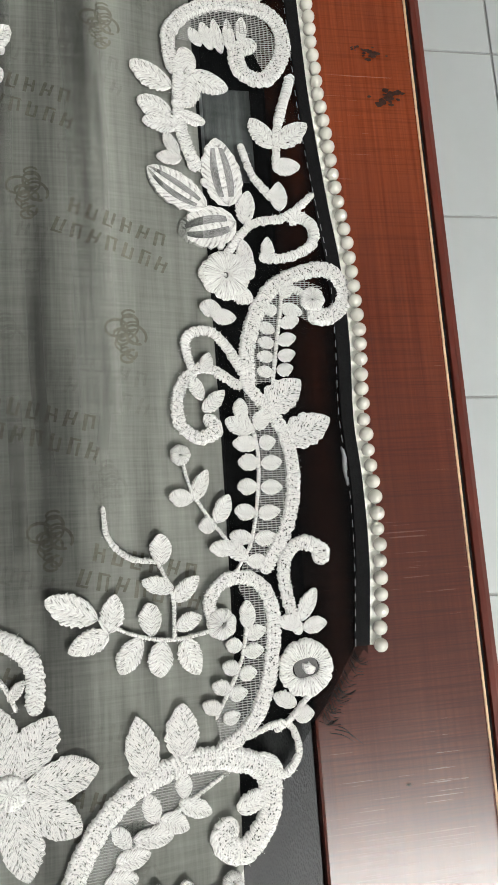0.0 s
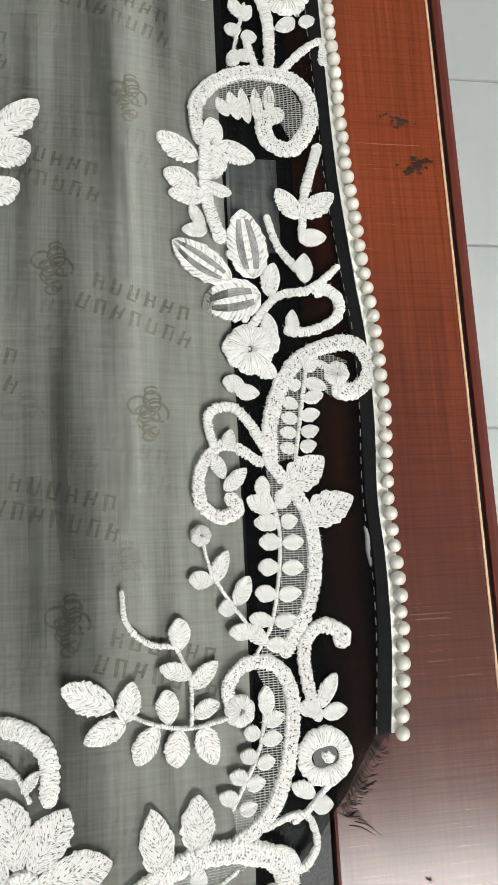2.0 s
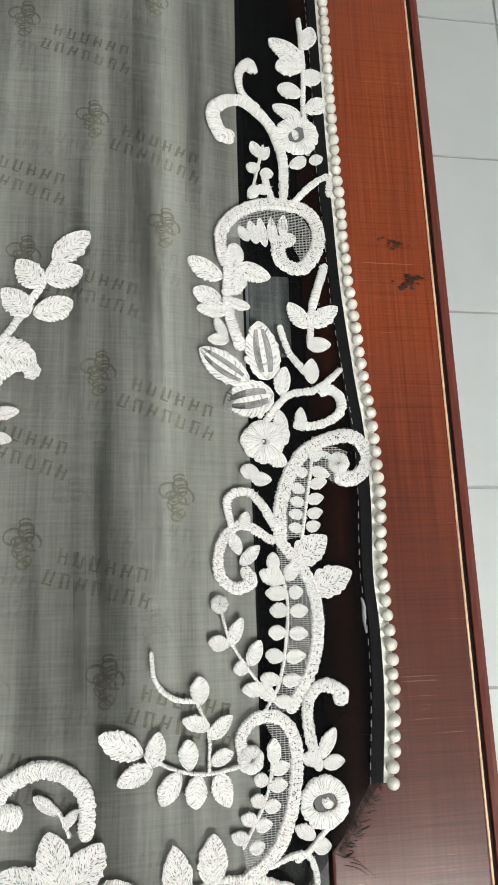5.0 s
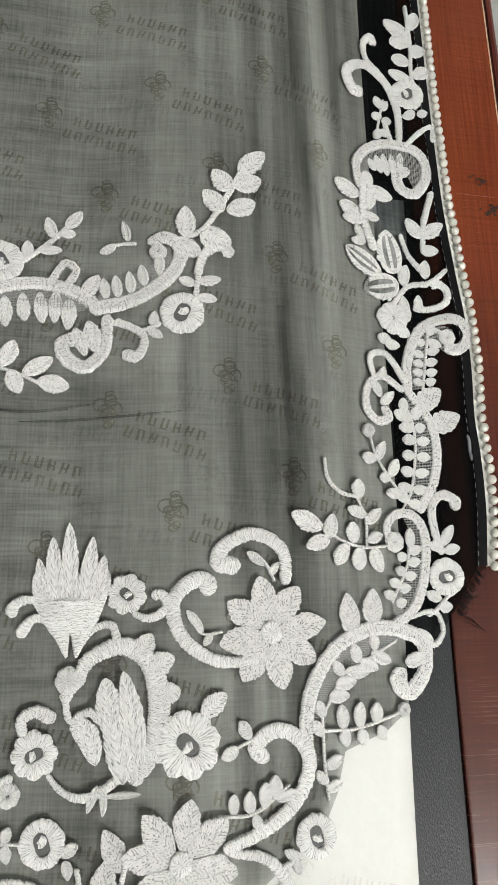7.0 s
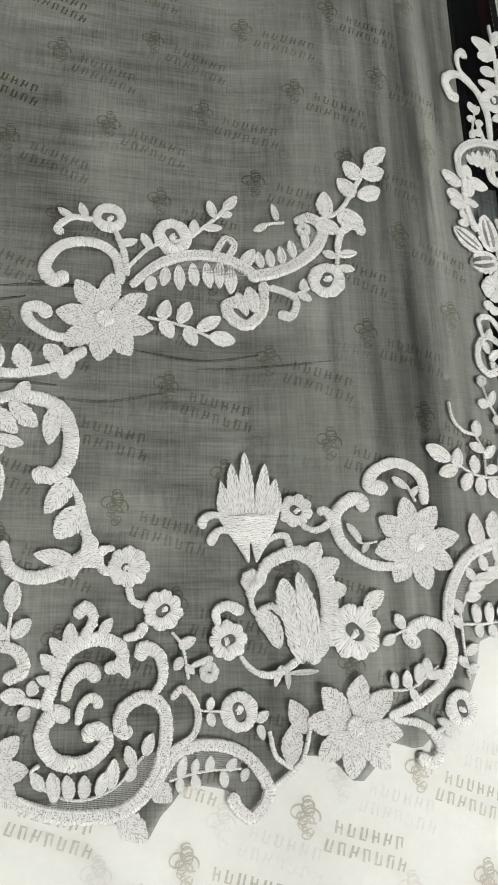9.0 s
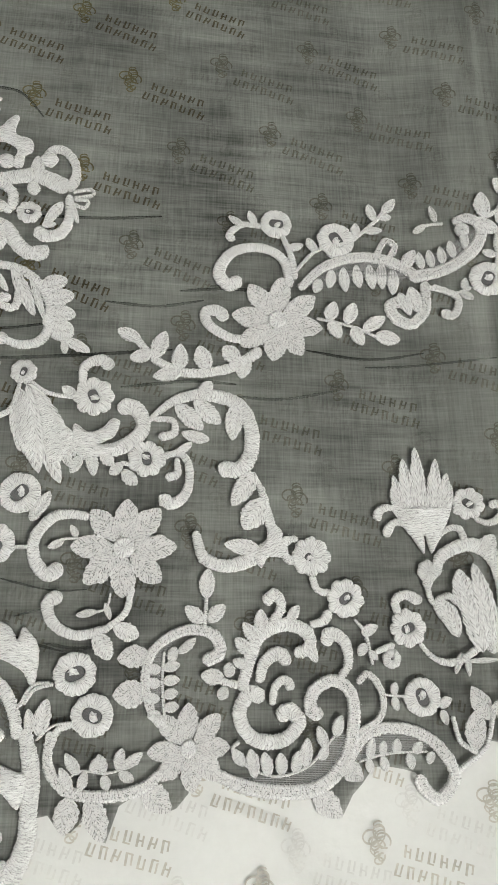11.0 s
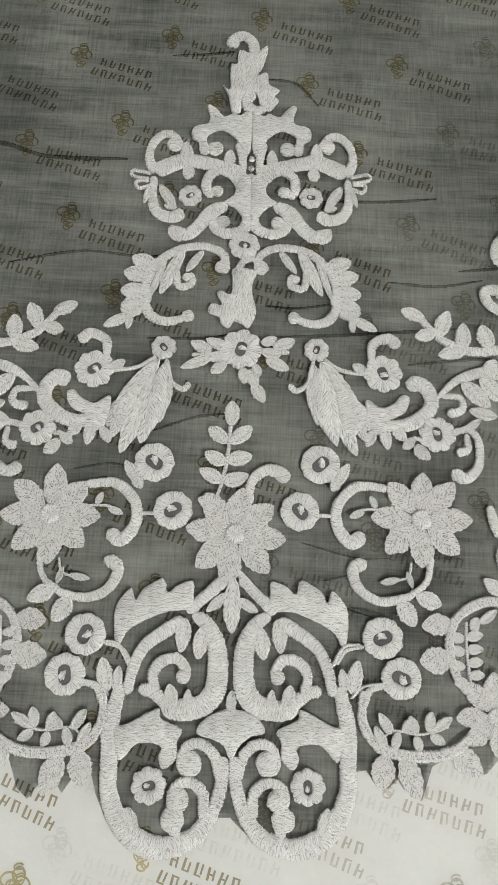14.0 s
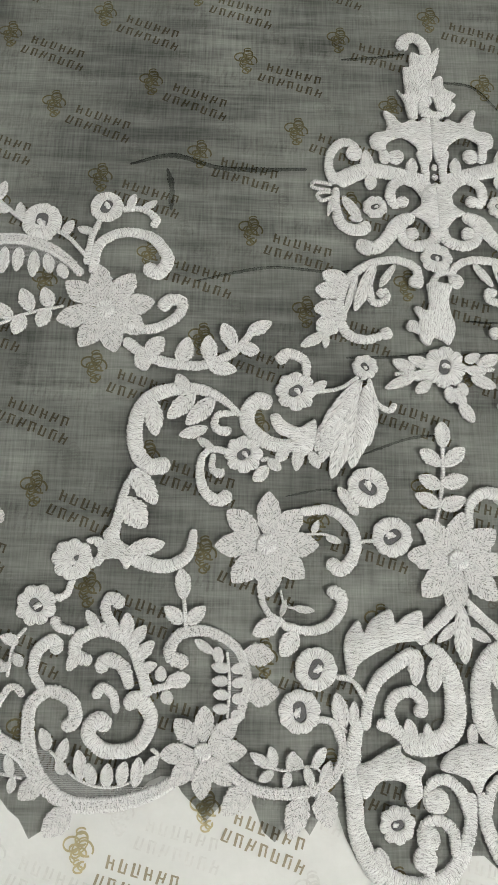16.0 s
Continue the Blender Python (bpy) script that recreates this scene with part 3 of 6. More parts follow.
def leaf_mesh(seed, fat, open_work):
    """A leaf or petal one unit long and one wide, worked in slanted stitches on both sides of a vein."""
    rng = random.Random(seed)
    bm = bmesh.new()
    uv = bm.loops.layers.uv.new("UVMap")
    n = 22
    profile = ((-1, 0), (-0.88, 0.8), (-0.62, 0.9 if not open_work else 0.55), (-0.3, 0.75 if not open_work else 0.4), (0, 0.45), (0.3, 0.75 if not open_work else 0.4), (0.62, 0.9 if not open_work else 0.55), (0.88, 0.8), (1, 0))
    if open_work == 2:
        profile = ((-1, 0), (-0.88, 0.8), (-0.55, 0.85), (-0.5, 0.25), (-0.14, 0.25), (-0.10, 0.7), (0.10, 0.7), (0.14, 0.25), (0.5, 0.25), (0.55, 0.85), (0.88, 0.8), (1, 0))
    grain = 1.15 if open_work == 1 else 0.6
    rows, marks = [], []
    bend = rng.uniform(-0.05, 0.05)
    for k in range(n + 1):
        t = k / n
        w = 0.5 * (math.sin(math.pi * t ** fat) ** (0.62 if open_work != 1 else 0.72) if 0 < t < 1 else 0.0) + 0.02
        row, mark = [], []
        for u, h in profile:
            q = 1 + (rng.uniform(-0.14, 0.10) if abs(u) == 1 else 0)
            row.append(bm.verts.new((t + (rng.uniform(-0.012, 0.012) if abs(u) == 1 else 0), u * w * q + bend * math.sin(math.pi * t), h + rng.uniform(-0.1, 0.1) * h - (0.35 if h == 0 else 0))))
            mark.append((u * w * LEAF_UV * grain, t * LEAF_UV * grain / 0.6 - abs(u) * w * LEAF_UV * grain))
        rows.append(row)
        marks.append(mark)
    for k, (a, b, ma, mb) in enumerate(zip(rows, rows[1:], marks, marks[1:])):
        for i in range(len(profile) - 1):
            f = bm.faces.new((a[i], b[i], b[i + 1], a[i + 1]))
            f.smooth = True
            f.material_index = 1 if (open_work and 0 < i < len(profile) - 2) or (3 < seed < 8 and i in (2, 5) and 0.15 < k / n < 0.85) else 0
            if open_work == 2:
                f.material_index = 2 if i in (3, 7) and 0.1 < ma[i][1] / LEAF_UV + abs(ma[i][0]) / LEAF_UV < 0.86 else 0
            for loop, m in zip(f.loops, (ma[i], mb[i], mb[i + 1], ma[i + 1])):
                loop[uv].uv = m
    me = mesh_of("leaf", bm)
    for mat in (THREAD, OPENWORK, LACE_NET):
        me.materials.append(mat)
    return me


LEAVES = [leaf_mesh(k, 0.82 + 0.08 * (k % 4), False) for k in range(8)]
OPEN_LEAVES = [leaf_mesh(40 + k, 0.85 + 0.06 * k, 1) for k in range(3)]
NET_LEAVES = [leaf_mesh(50 + k, 0.85 + 0.06 * k, 2) for k in range(3)]
PETALS = [leaf_mesh(60 + k, 1.05 + 0.05 * k, 1) for k in range(5)]


def laid(name, me, parent, x, y, turn, sx, sy, sz, lift=0.0, label=""):
    ob = part(name, me, None, parent, label)
    ob.matrix_basis = Matrix.Translation((x, y, LIFT + lift + lay(x, y))) @ Matrix.Rotation(slope(x), 4, "Y") @ Matrix.Rotation(turn, 4, "Z") @ Matrix.Diagonal((sx, sy, sz, 1))
    return ob


def leaf(parent, x, y, turn, length, width, kind=0):
    """A leaf from its foot, in pattern millimetres and degrees."""
    x, y = at(x, y)
    a = math.radians(turn if SIDE > 0 else 180 - turn) + TILT_D
    me = RNG.choice((LEAVES[4:] if length > 12 else LEAVES[:4], OPEN_LEAVES, NET_LEAVES)[kind])
    return laid("leaf", me, parent, x, y, a, length / 1000, width * 1.05 / 1000, 0.0012, 0.0001 * RNG.random())


def daisy(x, y, r, turn, petals=8):
    """A large flower: a stitched heart with pointed petals round it."""
    x, y = at(x, y)
    r *= 0.00106
    bm = bmesh.new()
    uv = bm.loops.layers.uv.new("UVMap")
    rings = []
    for q, h in ((1.0, -0.3), (0.92, 0.75), (0.62, 0.85), (0.5, 0.45), (0.3, 0.55), (0.12, 0.9)):
        rings.append([bm.verts.new((q * 0.21 * r * math.cos(a), q * 0.21 * r * math.sin(a), 0.0012 + 0.0010 * h + RNG.uniform(-1, 1) * 0.0001)) for a in [k * math.tau / 28 for k in range(28)]])
    for n, (a, b) in enumerate(zip(rings, rings[1:])):
        for k in range(28):
            f = bm.faces.new((a[k], a[(k + 1) % 28], b[(k + 1) % 28], b[k]))
            for loop, m in zip(f.loops, ((n, k), (n, k + 1), (n + 1, k + 1), (n + 1, k))):
                loop[uv].uv = (m[0] * 0.0012, m[1] * 0.0006)
            f.smooth = True
    bm.faces.new(rings[-1])
    heart = part("flower", bm, THREAD, shawl, "large white embroidered daisy")
    heart.matrix_basis = pose(x, y, LIFT - 0.0003 + lay(x, y)) @ Matrix.Rotation(slope(x), 4, "Y")
    for k in range(petals):
        a = math.radians(turn if SIDE > 0 else 180 - turn) + TILT_D + k * math.tau / petals + RNG.uniform(-0.07, 0.07)
        ob = part("petal", RNG.choice(PETALS), None, heart)
        ob.matrix_basis = Matrix.Translation((0.14 * r * math.cos(a), 0.14 * r * math.sin(a), 0.0004 + 0.0002 * (k % 2))) @ Matrix.Rotation(a, 4, "Z") @ Matrix.Diagonal((r * 0.86 * RNG.uniform(0.94, 1.05), r * 0.47, 0.0013, 1))
    return heart


def round_mesh(seed, lobes, depth, hole):
    """A round worked motif of radius one: a ring of stitches with a ragged or lobed rim and a pierced heart."""
    rng = random.Random(seed)
    bm = bmesh.new()
    uv = bm.loops.layers.uv.new("UVMap")
    n = 72
    stops = ((1.0, -0.35), (0.93, 0.7), (0.72, 1.0), (hole + 0.16, 0.9), (hole + 0.03, 0.6), (hole, -0.3))
    rings = [[] for _ in stops]
    for k in range(n):
        a = k * math.tau / n
        rim = 1 - depth + depth * abs(math.sin(a * lobes / 2)) ** 0.7 + rng.uniform(-0.03, 0.03)
        for ring, (q, h) in zip(rings, stops):
            inner = hole * (1 + 0.25 * math.sin(2 * a + seed))
            rr = inner + (rim - inner) * (q - hole) / (1 - hole)
            ring.append(bm.verts.new((rr * math.cos(a), rr * math.sin(a), h + rng.uniform(-0.12, 0.12))))
    for i, (a, b) in enumerate(zip(rings, rings[1:])):
        for k in range(n):
            m = (k + 1) % n
            f = bm.faces.new((a[k], a[m], b[m], b[k]))
            f.smooth = True
            for loop, q in zip(f.loops, ((i, k), (i, k + 1), (i + 1, k + 1), (i + 1, k))):
                loop[uv].uv = (q[0] * 0.0011, q[1] * 0.0007)
    # a net over the heart and a small knot of thread in it
    net = [bm.verts.new((1.15 * hole * math.cos(k * math.tau / 20), 1.15 * hole * math.sin(k * math.tau / 20), 0.12)) for k in range(20)]
    f = bm.faces.new(net)
    f.material_index = 2
    for v, loop in zip(net, f.loops):
        loop[uv].uv = (v.co.x * 0.008, v.co.y * 0.008)
    t = 0.4 + seed
    low, top = [], []
    for k in range(14):
        a = k * math.tau / 14
        q = 1 + 0.25 * rng.uniform(-1, 1)
        x, y = hole * 0.66 * q * math.cos(a), hole * 0.46 * q * math.sin(a)
        x, y = x * math.cos(t) - y * math.sin(t) + hole * 0.25, x * math.sin(t) + y * math.cos(t) - hole * 0.15
        low.append(bm.verts.new((x, y, 0.1)))
        top.append(bm.verts.new((hole * 0.25 + (x - hole * 0.25) * 0.8, -hole * 0.15 + (y + hole * 0.15) * 0.8, 0.6)))
    faces = [bm.faces.new((low[k], low[(k + 1) % 14], top[(k + 1) % 14], top[k])) for k in range(14)] + [bm.faces.new(top)]
    for f in faces:
        for loop in f.loops:
            loop[uv].uv = (loop.vert.co.x * 0.008, loop.vert.co.y * 0.008)
    me = mesh_of("rose", bm)
    for mat in (THREAD, OPENWORK, NET):
        me.materials.append(mat)
    return me


ROSES = [round_mesh(k, 9, 0.05, 0.38) for k in range(4)]
ROSETTES = [round_mesh(20 + k, 8, 0.16, 0.30) for k in range(3)]
BUDS = [round_mesh(30 + k, 7, 0.10, 0.10) for k in range(3)]


def disc(name, meshes, x, y, r, parent=None, squash=1.0):
    x, y = at(x, y)
    r /= 1000
    return laid(name, RNG.choice(meshes), parent or shawl, x, y, RNG.uniform(0, 6.28), r, r * squash, 0.0015, 0.0001)


def rose(x, y, r):
    return disc("rose", ROSES, x, y, r)


def rosette(x, y, r):
    return disc("rosette", ROSETTES, x, y, r)


def bud(parent, x, y, r):
    return disc("bud", BUDS, x, y, r, parent)


def acanthus(grain, *pts):
    """A solid worked leaf form inside a smooth outline; grain: the stitches' direction in degrees."""
    pts = [at(x, y) for x, y in pts]
    c, _ = curve_points(pts[-2:] + pts + pts[:2], 0.0011)
    first = min(range(len(c) // 2), key=lambda k: math.dist(c[k], pts[0]))
    last = max(range(len(c) // 2, len(c)), key=lambda k: -math.dist(c[k], pts[0]))
    loop_pts = [tuple(q) for q in c[first:last]]
    area = sum(a[0] * b[1] - b[0] * a[1] for a, b in zip(loop_pts, loop_pts[1:] + loop_pts[:1]))
    if area < 0:
        loop_pts.reverse()
    bm = bmesh.new()
    uv = bm.loops.layers.uv.new("UVMap")
    n = len(loop_pts)
    p = np.array(loop_pts)
    edge = np.roll(p, -1, axis=0) - p
    out = np.stack([edge[:, 1], -edge[:, 0]], 1) / (np.linalg.norm(edge, axis=1)[:, None] + 1e-9)
    out = out + np.roll(out, 1, axis=0)
    out /= np.linalg.norm(out, axis=1)[:, None] + 0.3
    rings = []
    for shift, h in ((0.0, -0.0004), (0.0002, 0.0007), (0.0009, 0.0012)):
        q = p - out * shift
        rings.append([bm.verts.new((x + RNG.uniform(-1, 1) * 0.00030, y + RNG.uniform(-1, 1) * 0.00026, LIFT + h + lay(x, y))) for x, y in q])
    for a, b in zip(rings, rings[1:]):
        for k in range(n):
            bm.faces.new((a[k], a[(k + 1) % n], b[(k + 1) % n], b[k]))
    for tri in tessellate_polygon([[Vector((v.co.x, v.co.y, 0)) for v in rings[-1]]]):
        if len(set(tri)) == 3:
            f = bm.faces.new([rings[-1][k] for k in tri])
            f.normal_update()
            if f.normal.z < 0:
                f.normal_flip()
    a = math.radians(grain if SIDE > 0 else 180 - grain) + TILT_D
    for f in bm.faces:
        f.smooth = True
        for loop in f.loops:
            x, y = loop.vert.co.xy
            loop[uv].uv = (x * math.cos(a) + y * math.sin(a), -x * math.sin(a) + y * math.cos(a))
    return part("acanthus_leaf", bm, THREAD, shawl)


def knot(x, y, r):
    """The round worked end of a curl."""
    ob = acanthus(RNG.choice((0, 15, -15)), *[(x + r * RNG.uniform(0.92, 1.06) * math.cos(a), y + r * RNG.uniform(0.92, 1.06) * math.sin(a)) for a in [k * math.tau / 9 for k in range(9)]])
    ob.name = "knot"
    return ob


# ---- embroidery, in pattern millimetres ----
SIDE, AXIS = 1, 0
# plume, medallion and its second tier
AXIS = 9.6
for SIDE in (1, -1):
    s = stem((8.8, 6.4, 5.6, 6.0, 6.0, 6.4), (61.1, 227.6), (65.8, 237.7), (64.5, 248.7), (58.2, 256.5), (51.2, 256.3), (47.4, 250.2))
    knot(49.4, 249.3, 5.3)
    s = stem((12.5, 11.0, 10.0, 8.5), (62, 228.6), (46.8, 236.2), (36.8, 236.9), (20.9, 233.4), (5, 229))
    leaf(s, 41.8, 235, 88, 16.0, 8.2)
    leaf(s, 13.9, 233.2, 92, 12.0, 7.0)
    leaf(s, 39.9, 233, -83, 10.1, 7.5)
    s = stem((2.2, 2.2, 2.2), (64.1, 226.7), (75, 229), (76.1, 225), (65.2, 222.7))
    s = stem((2.3, 2.3, 2.3), (65.2, 221.7), (73.3, 220.9), (71.4, 215.9), (63.3, 218.6))
    leaf(s, 63.3, 219.6, -73, 15.4, 4.0)
    s = stem((5.2, 6.0, 8.0, 8.8), (62.2, 224.6), (62.6, 209.6), (58.9, 198.5), (49, 195.2), (42.9, 200))
    leaf(s, 58.3, 218.5, -124, 18.6, 6.5)
    leaf(s, 46.8, 202.2, 9, 8.1, 4.0)
    acanthus(0, (39.1, 260), (36, 263.9), (29, 265.7), (27.8, 271.6), (29.6, 278.7), (27.5, 280.6), (22.6, 276.5), (18.8, 271.4), (14.8, 272.3), (11.7, 274.2), (7.8, 272.1), (3.7, 274.9), (-0.2, 271.8), (0.5, 246.8), (4.7, 240), (6.5, 246), (11.3, 255.2), (19.1, 260.4), (27.2, 257.6), (29.3, 252.7), (26.5, 245.6), (29.6, 241.7), (33.6, 243.8), (34.4, 250.8), (38.3, 253.9))
    knot(23.5, 246.5, 5.1)
    s = stem((6.2, 5.3, 4.5), (8.4, 251.1), (5.7, 239), (5.2, 222))
    s = stem((8.0, 7.2, 6.8, 6.8), (3.4, 213.9), (10.1, 225.1), (19, 230.4), (27.1, 225.6), (28.4, 216.6), (23.5, 210.5))
    knot(21.4, 214.4, 4.0)
    rosette(38.5, 210.9, 7.8)
    acanthus(0, (0.1, 224.8), (8.2, 223.1), (10.5, 212.1), (16.7, 206.3), (9.8, 202.1), (4, 194.9), (0, 194.8))
    s = stem((8.8, 9.2, 9.2, 8.0), (49.3, 186.2), (40.3, 183), (32.1, 189.7), (24.8, 200.5), (14.7, 204.2))
    s = stem((7.8, 7.4, 7.0, 7.0), (0.9, 197.8), (4.2, 187.9), (14.3, 184.2), (22.2, 188.4), (22.9, 198.5), (16.7, 203.3))
    knot(17.1, 192.3, 4.4)
    leaf(s, 50.2, 188.2, -123, 12.2, 7.4)
AXIS = 4.6
for SIDE in (1, -1):
    s = stem((6.0, 5.1, 5.4, 6.0, 6.0, 5.4), (10, 159.2), (11.7, 169.3), (23.6, 174.6), (39.7, 172.1), (51.9, 162.4), (58.3, 148.6), (56.7, 134.6))
    knot(12, 160.3, 4.6)
    s = stem((6.0, 6.6, 5.4, 3.6), (59.7, 137.6), (54, 126.5), (43.1, 123.2), (29.9, 127.8))
    knot(32, 126.8, 3.9)
    leaf(s, 35.6, 173, -66, 34.5, 7.7)
    leaf(s, 23.7, 171.6, -55, 18.0, 4.9)
    s = stem((4.8, 4.8, 4.2), (40.1, 158.1), (38.4, 147), (30.3, 148.8), (31.1, 155.8))
    knot(33.2, 152.9, 3.0)
    leaf(s, 46.8, 166.3, -72, 29.2, 4.2)
    leaf(s, 53, 160.5, 20, 15.8, 10.5)
    leaf(s, 56.2, 152.5, 12, 16.3, 10.5)
    leaf(s, 57.5, 143.6, -2, 16.0, 10.5)
    leaf(s, 57.7, 135.6, -10, 15.3, 10.6)
    s = stem((4.2, 3.5), (59.9, 129.6), (70, 125.9))
    leaf(s, 68, 126.9, -28, 16.1, 6.3)
    leaf(s, 65.9, 127.8, 25, 7.7, 4.2)
    leaf(s, 67, 126.8, -82, 9.0, 4.2)
    rosette(45.6, 106.2, 7.8)
    s = stem((2.5, 2.5), (49.7, 100.3), (59.9, 93.6), (74, 91))
    s = stem((2.8, 2.8, 4.2), (43.8, 99.2), (40.2, 85.1), (33.3, 79.9), (29.2, 83.7))
    acanthus(20, (49.8, 98.3), (58, 89.6), (65.4, 77.8), (74.6, 69), (71, 56.9), (63.1, 51.7), (58.8, 62.6), (56.4, 77.5), (52, 89.4))
    acanthus(60, (48, 92.3), (52.3, 80.4), (54.7, 65.5), (53.1, 53.4), (48, 57.3), (42.6, 69.1), (42.2, 84.1), (44.9, 94.2))
    leaf(s, 47.8, 98.3, -55, 43.3, 10.9)
    leaf(s, 48, 92.3, -69, 55.1, 11.4)
    leaf(s, 46, 89.2, -76, 43.9, 11.7)
    leaf(s, 43.8, 96.2, -87, 37.1, 9.6)
    leaf(s, 44, 92.2, -96, 23.2, 7.1)
    leaf(s, 66.5, 73.8, -62, 20.1, 7.2)
    leaf(s, 65.6, 68.8, -68, 20.3, 6.7)
SIDE, AXIS = 1, 0
knot(9.9, 238.8, 2.0)
knot(9.7, 231.8, 2.0)
knot(9.5, 225.8, 2.0)
s = stem((9.4, 7.7, 7.7, 9.4), (-3.9, 327.1), (-3.3, 334.7), (3.5, 337.8), (9.8, 331.5), (10.8, 317.9), (8.8, 301.8))
acanthus(70, (0.7, 325.4), (10.4, 322.6), (19.8, 329.1), (16.2, 311.2), (9.6, 302.7), (19.3, 306.8), (20.9, 297.7), (27.8, 292.6), (24.1, 287.9), (27.1, 284.5), (21.2, 276.2), (14.8, 281.7), (12, 290.1), (3.5, 287.1), (1.9, 275.4), (-3.7, 275.2), (-5.9, 286.7), (-9.9, 296.4), (-5.3, 293), (-5, 312.6), (-0.9, 314.2))
s = stem((5.7, 7.4, 9), (21.1, 281.5), (13.7, 276.8), (7, 280.1), (6.8, 287.2), (12.1, 288.3))
rosette(6.1, 175.9, 10.0)
acanthus(80, (-1.4, 158.1), (3.6, 160), (13.5, 157.7), (11.3, 148.7), (12, 139.7), (13.7, 129.7), (9.5, 119.8), (5.5, 121.9), (0.6, 124), (-2.6, 119.1), (-7.5, 122.3), (-8.4, 126.3), (-15.3, 129.5), (-13.1, 135.4), (-7.1, 134.3), (-9.9, 141.3), (-7.8, 144.3), (-1.9, 142.1), (-0.7, 151.1))
s = stem((4.1, 4.1, 4.8), (15.6, 159.6), (14.8, 165.6), (5.8, 164.9), (1.4, 154))
rosette(5.1, 105.9, 13.1)
leaf(s, -2.9, 106.1, 157, 14.0, 6.6)
leaf(s, -12, 104.4, 157, 13.9, 7.0)
leaf(s, -4.1, 102.2, -166, 11.3, 6.3)
leaf(s, -12.1, 100.4, -158, 19.7, 6.0)
leaf(s, -3.2, 97.1, -144, 11.4, 6.3)
leaf(s, 17.2, 109.6, 22, 9.8, 6.0)
leaf(s, 24.1, 107.4, 19, 13.9, 7.0)
leaf(s, 17, 104.6, -11, 12.2, 6.3)
leaf(s, 19.9, 99.5, -25, 15.2, 7.0)
leaf(s, 12.8, 95.7, -62, 8.1, 5.4)
leaf(s, 6.7, 93.8, -86, 10.0, 6.3)
leaf(s, 9.7, 92.8, -67, 12.1, 7.0)
leaf(s, 12.4, 83.7, -59, 13.1, 7.2)
s = stem((2.4, 2.4), (-2, 103.1), (-12.1, 102.4), (-24.1, 101.7))
s = stem((2.8, 2.8), (15, 105.6), (24, 104.4), (34, 104.1))
# middle sprig and daisy
s = stem((2, 2.3, 2.3), (-8, 13), (-3.7, 27.6), (-1, 44.2), (0.1, 62.8))
leaf(s, 0.2, 57.7, 89, 15.1, 8.6)
leaf(s, -0.8, 47.5, 37, 16.4, 8.5)
leaf(s, -1.4, 47.5, 141, 14.4, 7.9)
leaf(s, -1.8, 36.9, 12, 14.7, 8.5)
leaf(s, -2.4, 35.5, 153, 13.6, 7.8)
leaf(s, -3.6, 24.4, 17, 14.9, 8.3)
leaf(s, -4.6, 25, 152, 14.3, 7.7)
leaf(s, -7.4, 11.4, 161, 10.8, 7)
s = stem((3.9, 5.8, 7.1, 9.1), (11.6, 12.1), (12.3, 24.3), (20.1, 31.8), (29.1, 30.1), (31, 24.4))
daisy(3.5, -4.9, 26.2, 84)
s = stem((3.9, 4.2, 3.6), (1.8, -25.6), (-4.9, -34.8), (-20.6, -46.7))
s = stem((3.9, 4.2, 3.6), (5.5, -25.4), (14.9, -35.6), (28.8, -46.1))
leaf(s, 3.2, -28.5, -91, 29.6, 9.1)
leaf(s, 0.3, -37, -139, 15, 5.4)
leaf(s, 6.5, -40.4, -33, 12.4, 5.4)
